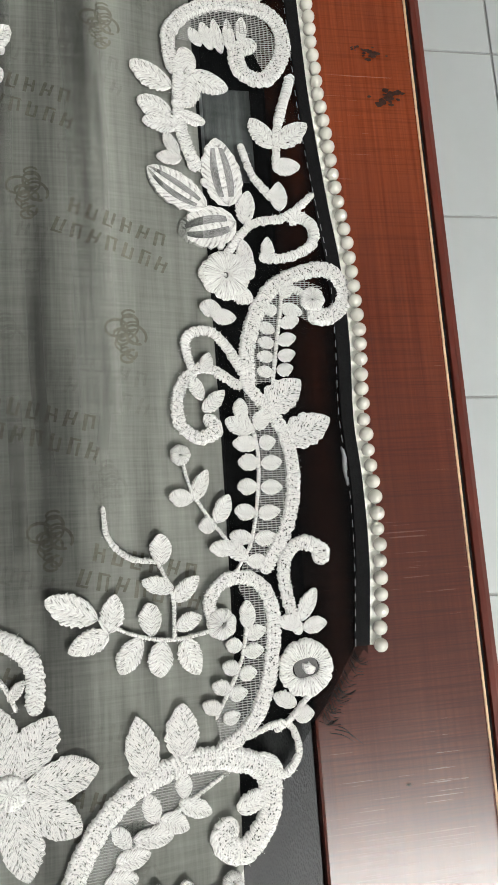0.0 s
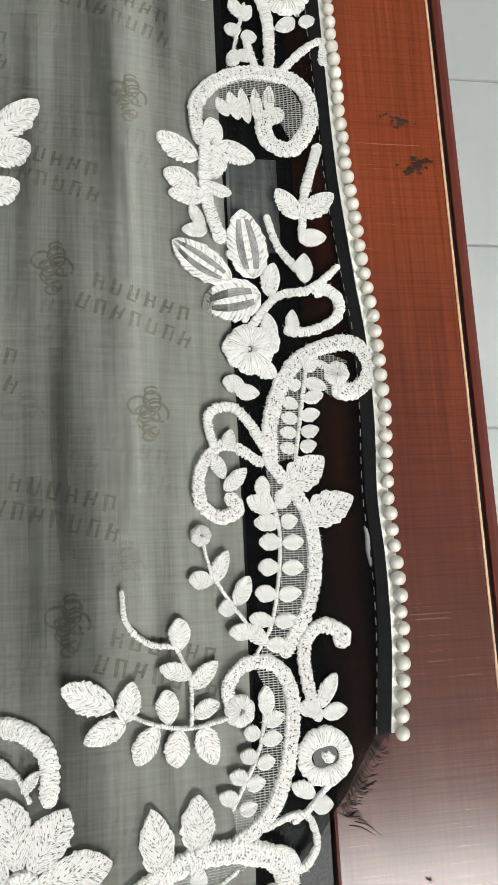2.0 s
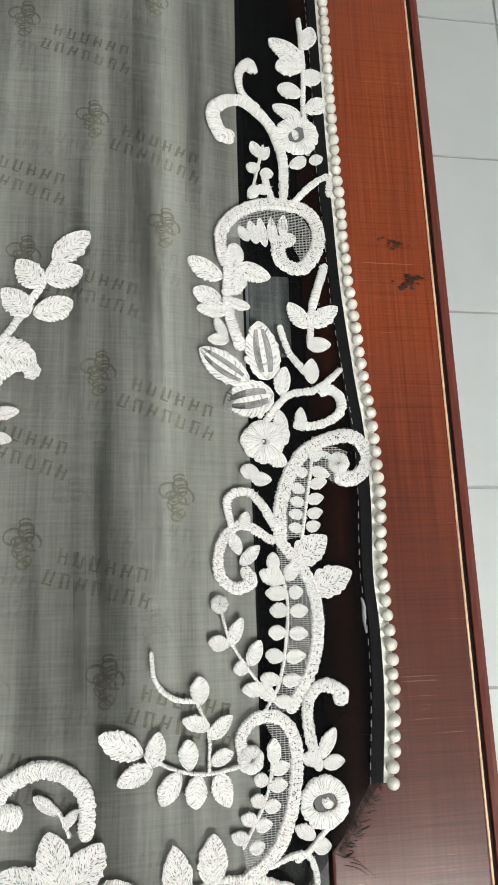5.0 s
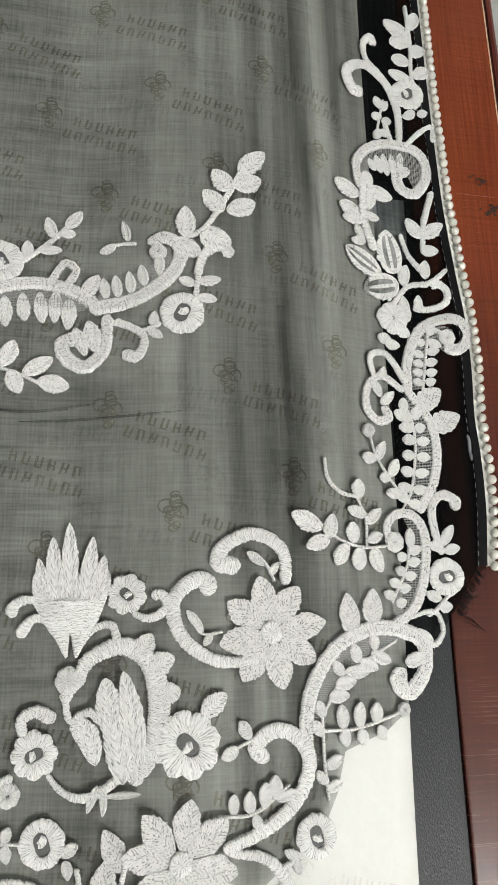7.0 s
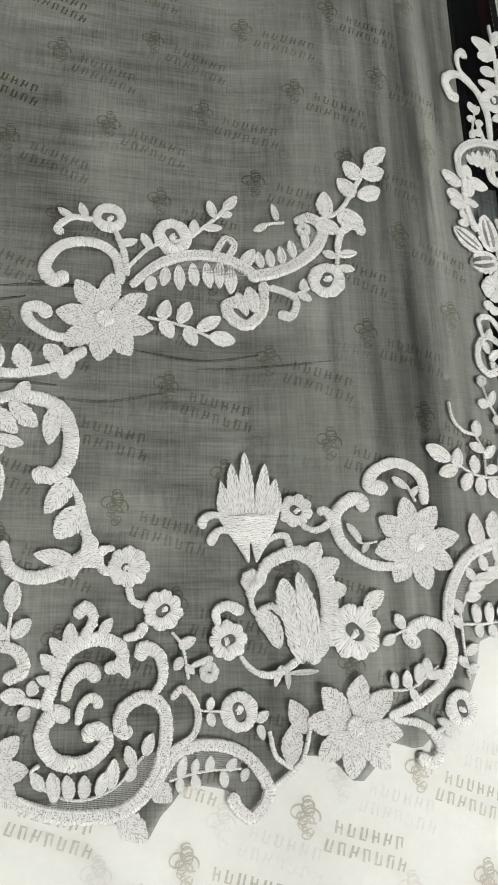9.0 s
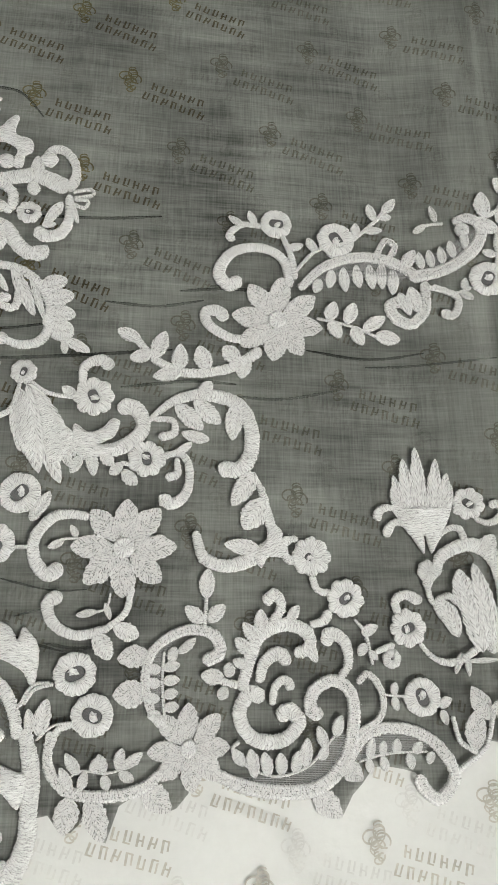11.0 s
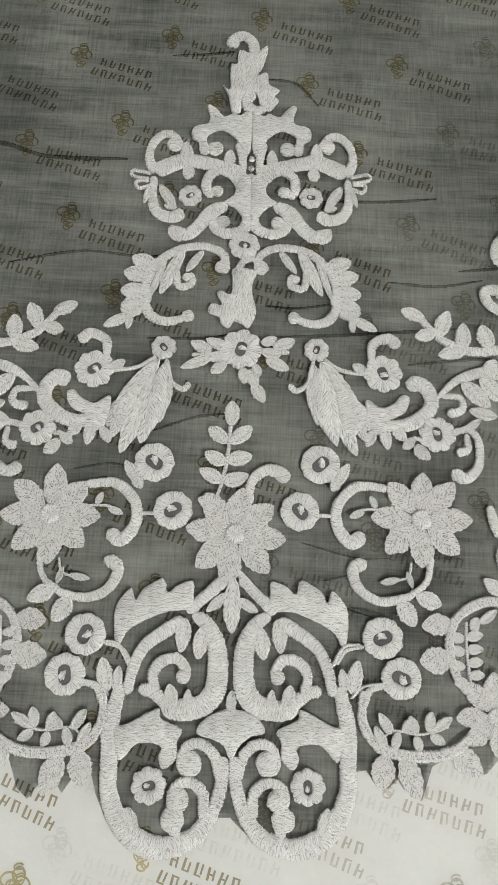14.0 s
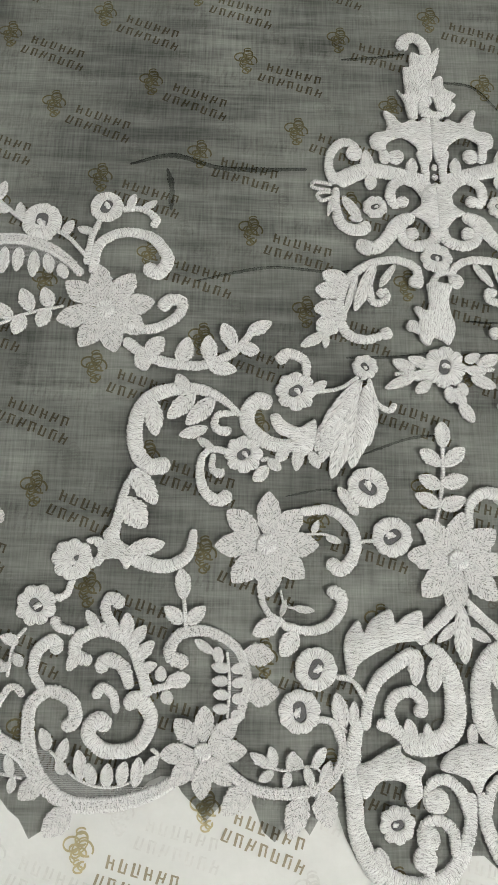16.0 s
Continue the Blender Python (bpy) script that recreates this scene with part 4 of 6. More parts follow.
# heart and rings at the foot
AXIS = 2.5
for SIDE in (1, -1):
    acanthus(0, (61.3, -63.3), (63, -52.3), (61.8, -43.3), (55.5, -35.5), (53.6, -36.5), (51.7, -41.6), (48.5, -35.7), (39.4, -30), (36.4, -31), (34.6, -37.1), (29.5, -33.2), (21.4, -30.5), (20.6, -37.5), (21.8, -45.5), (33.9, -47.1), (46, -51.8), (55.2, -57.5), (58.3, -63.4))
    s = stem((6.0, 6.0, 7.6), (4.3, -29), (11.5, -35.8), (18.7, -42.6), (23.9, -47.4))
    s = stem((6.0, 6.4, 7.2, 8.8), (54.1, -89.6), (51.8, -77.6), (46.4, -65.8), (35.2, -57.1), (25, -51.4))
    leaf(s, 25, -50.4, -85, 18.0, 7.8)
    s = stem((6.0, 9.6, 11.2, 11.6, 11.6, 10.0), (20.9, -48.5), (14, -52.7), (8.3, -62.9), (6.7, -75.9), (8, -86.9), (13.2, -93.7), (21.3, -96.5), (29.3, -96.3), (35.2, -93.1))
    leaf(s, 15.1, -54.7, -82, 17.1, 8.0)
    leaf(s, 29.3, -96.3, 78, 12.4, 6.8)
    leaf(s, 21.3, -97.5, 86, 11.0, 4.8)
    s = stem((6.6, 7.2, 6.6), (48, -86.7), (41, -87.9), (34.2, -93.1), (28.3, -98.3))
    s = stem((4.5, 6.0, 6.3, 6.0, 5.4), (38, -88), (40.8, -79.9), (36.6, -73), (28.6, -71.3), (23.7, -77.4), (25.9, -83.4))
    knot(24.8, -80.4, 3.8)
    leaf(s, 64.1, -88.3, 78, 17.5, 8.0)
    leaf(s, 60, -87.4, 96, 12.1, 5.4)
    s = stem((6.6, 9.0, 9.0, 9.0, 10.8, 11.4, 9.9, 8.1, 6.9, 6.3), (57, -84.5), (60.4, -98.4), (61.7, -109.3), (61, -122.4), (60.4, -135.4), (54.8, -148.6), (45.1, -157.8), (32.2, -161.2), (19, -157.6), (10.8, -149.8), (5.5, -139), (3.2, -129), (2.9, -119))
    acanthus(0, (59.6, -106.4), (52.5, -103.6), (37.3, -96), (35.4, -101.1), (24.6, -106.4), (26.7, -112.3), (27, -120.3), (33.1, -125.2), (36, -120.1), (34.8, -115.1), (39.8, -113), (47.8, -113.7), (54, -120.6), (57, -119.5))
    s = stem((5.4, 6.0, 5.7, 6.0), (4.3, -131), (7, -119.9), (12.8, -113.8), (19.8, -113.5), (23.9, -119.4), (22.1, -124.5))
    knot(20, -122.5, 6.4)
    s = stem((6.0, 6.0, 5.4, 5.4), (12.8, -147.8), (12.5, -137.8), (18.3, -131.6), (25.3, -132.4), (28.5, -137.3), (25.6, -142.4))
    knot(25.5, -139.4, 6.0)
    knot(27.8, -148.3, 6.2)
    s = stem((5.4, 6.0), (26.8, -147.4), (26, -157.4))
    rosette(40.3, -133, 9.2)
    leaf(s, 46, -155.8, 71, 13.9, 6.6)
    s = stem((1.8, 2.1), (69.3, -63.1), (60.4, -64.4), (53.7, -74.6))
    s = stem((1.5, 1.7), (80.9, -82.8), (70.9, -84.1), (63.1, -90.3))
SIDE, AXIS = 1, 0
acanthus(0, (-14.1, -108.6), (-13, -103.7), (-6.8, -98.8), (3.2, -96.1), (14.2, -98.4), (19.1, -102.6), (20.9, -107.6), (13.9, -109.4), (7.7, -114.3), (3.5, -121.2), (-0.3, -114), (-6.2, -110.9))
leaf(s, 3.1, -99.1, 88, 12.0, 5.2)
AXIS = 4.2
for SIDE in (1, -1):
    # winged flower, scrolls and small roses
    acanthus(5, (75, 75.1), (83.4, 70.6), (91.6, 73.7), (95.9, 78.6), (100.5, 76.7), (97.2, 68), (88.3, 62.6), (101.3, 62.3), (89.9, 56.6), (80.2, 54.3), (75.3, 62.2))
    s = stem((7.5, 8.9, 8.9, 10.2), (85.1, 59.8), (99.7, 60.9), (112, 70.2), (112.5, 80.6), (106, 86.7), (99.9, 82.3))
    leaf(s, 84.1, 59.1, -80, 14.2, 6.6)
    leaf(s, 90.6, 59.3, -53, 10.7, 6.6)
    leaf(s, 78.9, 56.2, -118, 10.8, 5.9)
    rosette(85.4, 91.9, 12)
    s = stem((4.9, 6.3, 8.4), (78.8, 99.8), (80.1, 110.6), (89.5, 114.6), (95.6, 109.1))
    leaf(s, 76.2, 91.2, 145, 10.5, 6.1)
    rosette(115.6, 55, 11)
    s = stem((2.6, 2.6), (101.2, 52.9), (106.1, 51.3))
    leaf(s, 102.2, 52.2, -139, 9.5, 5.9)
    leaf(s, 102.1, 47.9, -44, 11.6, 7.2)
    s = stem((4, 4.6, 5.9, 8.6), (124.2, 56.3), (134.1, 57.9), (139.5, 50.6), (138.3, 36.6), (130.8, 29.2), (122.5, 32.9))
    s = stem((3.3, 4.3, 6.6), (132.4, 55.5), (132.7, 46.4), (126.1, 43.6))
    leaf(s, 131.8, 57.8, 34, 11.5, 4.7)
    s = stem((2.8, 6.2, 8.3, 9, 9, 10.4), (115.8, 76.6), (130.1, 89), (147.3, 93.9), (167.5, 89), (175.6, 75.1), (175.2, 58.5), (167.9, 48.7), (156, 49.7))
    leaf(s, 132.1, 87.7, -45, 22, 9.7)
    leaf(s, 143.1, 90.9, -45, 21.1, 9.8)
    leaf(s, 167.4, 87.6, -97, 22, 9.8)
    leaf(s, 147.2, 92.5, 58, 11.2, 7.7)
    s = stem((3.4, 4.4, 6.1), (119.1, 78.8), (129.8, 77.8), (130.9, 70.2), (122.2, 67.8))
    leaf(s, 135.5, 70.3, -15, 16.4, 6.8)
    s = stem((3.3, 5.3, 6.6), (173.2, 47.5), (179.9, 37.6), (183.5, 21.8), (186.6, 10.5))
    leaf(s, 177.1, 46.3, -126, 23.4, 10.8)
    leaf(s, 182.1, 31, -128, 21.1, 13.3)
    s = stem((4.4, 7, 7.6, 8.9, 7), (142.5, 13.5), (146.4, -0.7), (158.9, -6.2), (175.3, -1.5), (189.8, 9))
    leaf(s, 178.2, 2.3, 170, 20.2, 8.4)
    acanthus(20, (183.8, 16.9), (191.3, 12.2), (190, 3.2), (192.2, -2.2), (183.1, -2), (178.8, -7.8), (174.7, -0.9), (181.8, 7.2))
    s = stem((3.9, 4.5, 4.5), (200.2, 7.9), (192.9, 7.1), (192.8, -2.5), (199.5, -5.3))
    rosette(207.3, -2, 11.4)
    s = stem((3.2, 3.8), (207.6, -13), (209.6, -19.9), (216.5, -22.3))
    # rings and middle daisy
    rose(47.4, 35.6, 11.5)
    s = stem((1.9, 1.9), (52.6, 25.4), (58.3, 25.5))
    leaf(s, 55.8, 22.9, 59, 15.3, 6.3)
    leaf(s, 58.2, 27.1, -124, 8.2, 5.7)
    rose(35.5, 8.3, 11.1)
    s = stem((2.2, 2.2), (44.7, 6.3), (53.6, 5.9))
    s = stem((4.9, 6.2, 6.8, 8.6), (85, 22.3), (68.3, 23.2), (57.2, 12.8), (56.2, 0.3), (63.7, -8.8), (71, -3.8))
    s = stem((1.3, 1.6, 1.6), (82.5, 10.2), (71.5, 9.9), (64.7, 6.1))
    leaf(s, 78.4, 10.7, 115, 7.6, 3.8)
    leaf(s, 71.5, 8.7, -158, 8.7, 4.1)
    daisy(103.7, 4.9, 26.4, 90)
    s = stem((3.6, 3.6, 4.3), (108.1, -15.8), (104.8, -29.5), (94.9, -37.3))
    s = stem((4.2, 5.4, 6, 8.3), (96.7, -37.3), (80.3, -40.4), (68.2, -34.6), (64.5, -23.9), (71.7, -19))
    s = stem((1.2, 1.5), (96.9, -19), (94.4, -27.2), (84.9, -29.7))
    leaf(s, 94.1, -24.2, -73, 9.3, 3.3)
    leaf(s, 90.1, -28.4, -170, 11.1, 3.9)
    leaf(s, 98.5, -36.1, -24, 14.6, 9)
    leaf(s, 89.4, -40.3, -59, 15, 9.6)
    rose(79.5, -59.5, 11.1)
    rose(88.6, -80, 10.9)
    s = stem((2, 2.3), (54.1, -73.5), (59.8, -66.3), (69.1, -64))
    s = stem((3.4, 4, 3.4), (82.1, -83.6), (72.2, -85.7), (68.3, -94.9))
    # scalloped lower border
    s = stem((4.4, 5.5, 6, 6, 4.9), (68.2, -86.3), (67.8, -103), (77.6, -114.7), (97.6, -118.1), (115, -114.7), (128.8, -103.5), rail=True)
    s = stem((1.1, 1.4, 1.4), (76.1, -111), (83.3, -105.8), (97.7, -107.3), (112.3, -103.4))
    leaf(s, 82.7, -107.1, 124, 12, 5.5)
    leaf(s, 86.2, -105.8, -107, 9.7, 5)
    leaf(s, 87.9, -106.4, 48, 8.6, 5)
    leaf(s, 95.4, -107.3, 111, 9.5, 5)
    leaf(s, 94.8, -108.1, -73, 7.5, 5)
    leaf(s, 101.8, -106.5, 79, 10.4, 5.6)
    leaf(s, 102.9, -106, 32, 13.2, 5)
    leaf(s, 102.3, -107.6, -30, 8.6, 5)
    leaf(s, 79.3, -113.7, 120, 11.7, 4.9)
    leaf(s, 78.1, -116.8, -97, 17.2, 11.5, 1)
    leaf(s, 87.8, -118, -70, 21.5, 11, 1)
    leaf(s, 113.8, -114.1, -42, 19.1, 11.7, 1)
    daisy(137.6, -98.2, 20.6, 90)
    s = stem((4.9, 4.9, 5.5, 6.1, 7.9), (119.3, -82.9), (115, -64.6), (120.3, -48.6), (135.3, -40), (150.2, -41.7), (154.6, -51.4), (145.4, -56.4), rail=True)
    leaf(s, 132.4, -51.2, 37, 11.9, 4.8)
    leaf(s, 130.7, -47.7, -104, 9, 5.4)
    s = stem((2.2, 2.2), (146.5, -39.9), (148.1, -20))
    leaf(s, 147.9, -23.6, 85, 16.1, 8.1)
    leaf(s, 146.4, -35.7, 140, 13, 7.4)
    leaf(s, 148.6, -35.7, 43, 12.6, 7.4)
    s = stem((1.5, 1.8, 1.8), (125.1, -50.1), (124.1, -64.6), (125.3, -82.9))
    leaf(s, 124.2, -58.8, 11, 9.4, 5.3)
    leaf(s, 124.7, -65.1, 4, 8.5, 5.3)
    leaf(s, 124.4, -72, 8, 8, 5.3)
    leaf(s, 124.9, -78.2, 4, 7.8, 5.2)
    leaf(s, 123.3, -59.4, 168, 8.3, 5.3)
    leaf(s, 123.1, -66.3, 168, 8.3, 5.3)
    leaf(s, 122.9, -73.7, 176, 7.5, 5.2)
    leaf(s, 123.6, -81, -171, 7.3, 5.2)
    leaf(s, 117.2, -51.3, -174, 16.5, 10.7, 1)
    leaf(s, 116.7, -69.7, -176, 18, 12.9, 1)
    s = stem((4, 5.2), (118.2, -80.9), (127.5, -89.9))
    # curled acanthus
    s = stem((6.2, 6.8, 7.5, 7.5, 6.8), (165.2, -71.7), (170.5, -55.8), (176.3, -43.9), (189.4, -38.4), (201.8, -42.6), (203, -51), (194.5, -54))
    s = stem((5.7, 5.7, 7.6), (183, -38.5), (188.9, -28.7), (185.5, -22), (179.4, -27))
    leaf(s, 175.5, -46.9, 129, 13, 6.7)
    leaf(s, 171.9, -53.4, 135, 12.5, 6.7)
    leaf(s, 170.3, -59.3, 159, 9.7, 5.4)
    leaf(s, 177.7, -42.7, 92, 12.7, 7.4)
    s = stem((4.4, 5, 6.9), (204, -39), (211.9, -37.1), (215.7, -31.6))
    leaf(s, 201.4, -47.4, -65, 12.5, 6.2)
    leaf(s, 192, -37.8, 55, 11.3, 5.6)
    s = stem((5.5, 7.3, 7.9), (174.7, -68), (178.5, -57.5), (186.4, -53.4), (191.6, -59.3))
    s = stem((4.2, 4.8, 6), (181.3, -79.5), (183.2, -70.9), (188.5, -66.8), (193, -72))
    s = stem((8.7, 7.6, 7.6, 7.6, 9.3), (177.2, -76.6), (170.1, -72.6), (163.9, -83.1), (170.7, -95.1), (185.8, -96.9), (195.3, -88.8), (190.3, -82.3), (184.4, -86.8))
    s = stem((3.6, 4.2), (147.8, -64.5), (165.4, -68.9))
    leaf(s, 156.4, -64.5, 172, 12.3, 7.8)
    leaf(s, 158.9, -64.5, 87, 7.6, 6)
    leaf(s, 157.4, -68.9, -117, 7.4, 5.9)
    s = stem((2.3, 2.3, 2.3), (163.7, -96.2), (159.9, -99.7), (165.5, -106.6))
    s = stem((5.5, 7.2, 7.7, 7.7, 7.2, 6.6, 7.7), (142.9, -105.7), (161.3, -116.2), (182.3, -121.2), (203.7, -120.3), (218.2, -109), (224.7, -91.8), (224.5, -75.1), (214.9, -68.4), (204, -73.6), (202.3, -82.6), (208.4, -85.7), rail=True)
    s = stem((4, 6.3, 8.1), (218.3, -68.7), (224.3, -59.1), (222.2, -47.8), (214.6, -43.9), (212.8, -50.6))
    s = stem((1.3, 1.3, 1.3), (160.9, -104.8), (179.5, -113.5), (198.3, -110.3), (213.9, -96.2))
    leaf(s, 171.1, -114, 98, 14, 6.6)
    leaf(s, 178.2, -113.4, 100, 11.6, 6.2)
    leaf(s, 184.8, -113.5, 90, 10.8, 6.2)
    leaf(s, 191.5, -112.7, 74, 10.8, 5.7)
    leaf(s, 197.8, -110.7, 83, 14.5, 6.3)
    leaf(s, 205.2, -107.1, 49, 7.3, 5.3)
    leaf(s, 209.4, -102.3, 108, 12.1, 5.9)
    leaf(s, 214.5, -96.2, 68, 11, 6)
    leaf(s, 165.7, -107.8, 124, 9.7, 5.6)
    leaf(s, 201.5, -122.1, -43, 18.6, 11.5, 1)
    leaf(s, 217.6, -109.5, -41, 13.1, 9.7, 1)
    s = stem((3.4, 4, 4), (226.9, -95.1), (239.9, -87.6), (241.5, -75.5), (234.7, -65.9), (228.1, -70.4), rail=True)
    s = stem((4.9, 6, 6.5, 6.5, 7.6), (218.1, -112.6), (231.5, -96.6), (249.6, -93.8), (266.8, -101), (276.7, -117), (268.1, -128.9), (259.8, -123.6), (257.9, -117), rail=True)
    s = stem((1.4, 1.4, 1.4), (226.1, -108.9), (243.3, -106), (263.6, -106.1))
    leaf(s, 231.7, -108.1, 73, 10.7, 4.9)
    leaf(s, 238.9, -106.7, -78, 8.2, 4.9)
    leaf(s, 246.2, -106.3, 77, 7.5, 5)
    leaf(s, 253.4, -106.4, -82, 8.1, 5)
    leaf(s, 256.3, -106.6, 49, 7, 5)
    leaf(s, 238.9, -106.7, 76, 7.2, 4.4)
    leaf(s, 231.2, -108.1, -83, 7.4, 4.4)
    leaf(s, 266.5, -106.3, -118, 6.7, 4.4)
    s = stem((1.4, 1.4), (242, -76.9), (257.7, -78.5))
    leaf(s, 247.9, -77.3, 77, 6.7, 4.6)
    leaf(s, 247.9, -77.8, -78, 7.4, 4.6)
    rose(263.6, -78.9, 10.3)
    leaf(s, 272, -84.4, 33, 8.3, 5.1)
    leaf(s, 273.4, -85.9, -76, 7.7, 4.5)
    s = stem((2.2, 2.8, 2.8), (278.4, -88.9), (281.1, -101.3), (289.1, -107.6))
    leaf(s, 288.1, -106.4, 81, 20.1, 10.4, 1)
    leaf(s, 297.4, -91.3, 114, 18.6, 10, 1)
    s = stem((2.2, 2.7, 2.7), (299.7, -87.3), (293.5, -104.6), (278.7, -116))
    daisy(322.7, -89.4, 24.1, 80)
    rosette(205, -3.4, 9.2)
    s = stem((3.6, 4.2, 5.3), (198.5, -5), (192, -0.1), (190.9, 5.4), (196.2, 7))
    s = stem((2.3, 2.9, 3.5), (205.9, -12.4), (208.8, -20.1), (214.6, -23))
    rosette(225, -25.5, 11)
    s = stem((1.8, 1.8, 1.8), (229.2, -36.7), (235, -45), (237.5, -61.3))
    leaf(s, 232.9, -44.9, 24, 10, 5.8)
    leaf(s, 234.6, -49.9, -125, 7.6, 5.2)
    leaf(s, 236.2, -54.2, -46, 6.2, 4.1)
    # rosettes and lily
    rosette(259.4, -42.6, 10.7)
    s = stem((4.9, 5.5, 7.3), (254.5, -35), (253.6, -27.6), (259.9, -24.6), (268.3, -28.6))
    s = stem((3.5, 4.1), (239.2, -55), (250.7, -51.1))
    bud(s, 248.6, -58.4, 5.5)
    s = stem((2.3, 4, 4.6), (265, -50.7), (272.6, -59.2), (283.6, -61.5), (296.3, -54.8))
    acanthus(0, (257.8, 29.5), (263.6, 25.3), (274.7, 27), (285.6, 24.7), (291.8, 29.5), (288.4, 17.6), (282.1, 6.8), (276.9, -2.1), (274.2, 9), (272.9, -2), (267.1, 7.2), (260.4, 17.4))
    leaf(s, 274.3, 15, 91, 46.0, 8.0)
    leaf(s, 268.3, 15.2, 94, 39.2, 8.6)
    leaf(s, 279.3, 14.8, 82, 39.2, 8.6)
    leaf(s, 264.4, 17.3, 101, 27.6, 6.4)
    leaf(s, 284.4, 16.7, 78, 28.4, 7.2)
    leaf(s, 263.5, 21.3, 109, 17.1, 7.2)
    leaf(s, 285.5, 20.7, 69, 18.0, 7.2)
    s = stem((2.5, 3.5, 4.4, 6.4), (272.4, 1.8), (266.7, 12.7), (258, 16.8), (250.7, 8.7))
    s = stem((2.5, 4.1, 6.4), (263, 15), (257.7, 24.7), (249.3, 23.9), (247.2, 17.6))
    s = stem((2.5, 3.4, 4.4), (277.3, 1.5), (285.2, 10.5), (293.3, 11.9), (295.8, 4.8))
    bud(s, 273.8, -11.9, 6.4)
    s = stem((4.8, 6.1), (274.1, -5.2), (272.6, -21.6))
    s = stem((3, 3.9), (272.5, -18.6), (273.8, -27.7), (278.4, -30.9))
    s = stem((5.6, 8.0, 9.6, 10.0, 7.2), (277.5, -15.1), (282.8, -3.3), (299, 2.3), (311.7, -8.1), (314.1, -30.2), (306.4, -54))
    leaf(s, 303.8, -2.9, 50, 12.8, 8.8)
    leaf(s, 309.7, -9, 25, 13.3, 9.9)
    leaf(s, 313.4, -20.2, 9, 11.1, 8.7)
    leaf(s, 313, -32.1, -18, 10.4, 9.0)
    leaf(s, 309.7, -42.1, -28, 11.2, 8.2)
    leaf(s, 298.3, -56.7, 101, 35.9, 11.2)
    leaf(s, 302.3, -55.8, 90, 38.0, 8.9)
    leaf(s, 286.5, -48.4, 108, 21.2, 9.6)
    leaf(s, 306.5, -50, 101, 42.0, 9.9)
    leaf(s, 291.9, -36.5, 93, 25.0, 10.8)
    s = stem((3.9, 4.2, 4.2), (289.2, -30.9), (282.9, -25.8), (276.7, -30.2), (279.3, -36.9), (285.3, -34.8))
    leaf(s, 286.9, -56.5, -111, 11.9, 3.5)
    leaf(s, 289.7, -58.4, -91, 10.8, 3.2)
    leaf(s, 290.1, -61.3, 1, 16.3, 2.9)
    rosette(326.7, -41.9, 15.2)
    leaf(s, 333.7, -30.3, 39, 14.8, 8.8)
    s = stem((3.8, 5.2, 6.4), (315.6, -46.5), (305.1, -47.7), (301.8, -52.8), (306.8, -55.9))
    rosette(300.1, 25.9, 9.8)
    s = stem((3.2, 4.8, 5.7), (302.5, 17.1), (310.6, 14.1), (318.5, 18.5), (317.1, 24.6), (311.5, 24.9))
    # right daisy with its scrolls
    s = stem((4.5, 6.4, 7, 8.9), (362.1, -7.9), (340.2, -6), (325.5, 5.1), (321.5, 19.9), (328.5, 29.4), (337.3, 30.8), (338.6, 23.3))
    s = stem((6.2, 6.9, 6.9, 9.6), (376.7, 27.1), (376, 43.6), (362.8, 52.5), (348.1, 47.7), (343.7, 39), (354.6, 37))
    s = stem((1.3, 1.6), (345, 6.5), (334.8, 6.1), (329.7, 14.5))
    leaf(s, 335.5, 6.7, 126, 12.9, 4.2)
    leaf(s, 339.8, 6, -128, 7, 3.6)
    s = stem((1.4, 1.7), (371.3, 28.8), (366.8, 38.2), (360.2, 42.3))
    leaf(s, 366.6, 36.9, 141, 10.8, 4.5)
    leaf(s, 368.9, 32.2, 50, 7.8, 3.8)
    daisy(368.3, 5.3, 25, 100)
    s = stem((5.2, 6.5, 7.1, 7.1, 7.7), (341.1, -86.3), (361.4, -79.3), (376.1, -68.7), (383.1, -53.7), (377.2, -41.9), (366.7, -39), (357.8, -45.2), (363.3, -51.4))
    s = stem((1.5, 1.5, 1.5), (338.8, -72.4), (355.7, -72.6), (373, -62))
    leaf(s, 346.5, -72.6, 88, 8.6, 4.9)
    leaf(s, 354, -72.5, 89, 9.2, 5.5)
    leaf(s, 355.6, -72.9, -66, 7.4, 4.6)
    leaf(s, 360.8, -71.2, 84, 11, 5.9)
    leaf(s, 366.9, -67.5, 94, 10, 5.9)
    leaf(s, 366.2, -68.1, 15, 10.8, 4.7)
    s = stem((1.3, 1.6), (343.6, -47.4), (361.5, -40))
    leaf(s, 349.8, -44.8, -151, 8.9, 5.6)
    leaf(s, 355.5, -42.1, 117, 9.6, 5.7)
    s = stem((3.6, 4.8, 6, 7.8), (343.5, -87.3), (360.4, -91.4), (368.8, -101.8), (364.5, -109.7), (355.2, -106.8))
    rose(384, -84.6, 9.8)
    s = stem((2.4, 2.4), (375.4, -92.5), (366.3, -96))
    leaf(s, 375.9, -93.4, 148, 8.6, 4.3)
    leaf(s, 373.2, -93.8, -70, 5.5, 4)
    # long spray with its roses
    daisy(194.9, 142.8, 26.8, 80)
    s = stem((5.2, 6.7, 7.5, 8.2, 7.5), (209.5, 164.7), (226, 180.2), (247.1, 188.4), (268.3, 187), (285.9, 176.4), rail=True)
    s = stem((8.5, 8.5, 8.5, 7.7, 7), (281.7, 174.2), (306, 179), (324.3, 192.4), (329.8, 206.5), (321.8, 214.5), (312.4, 210.8), rail=True)
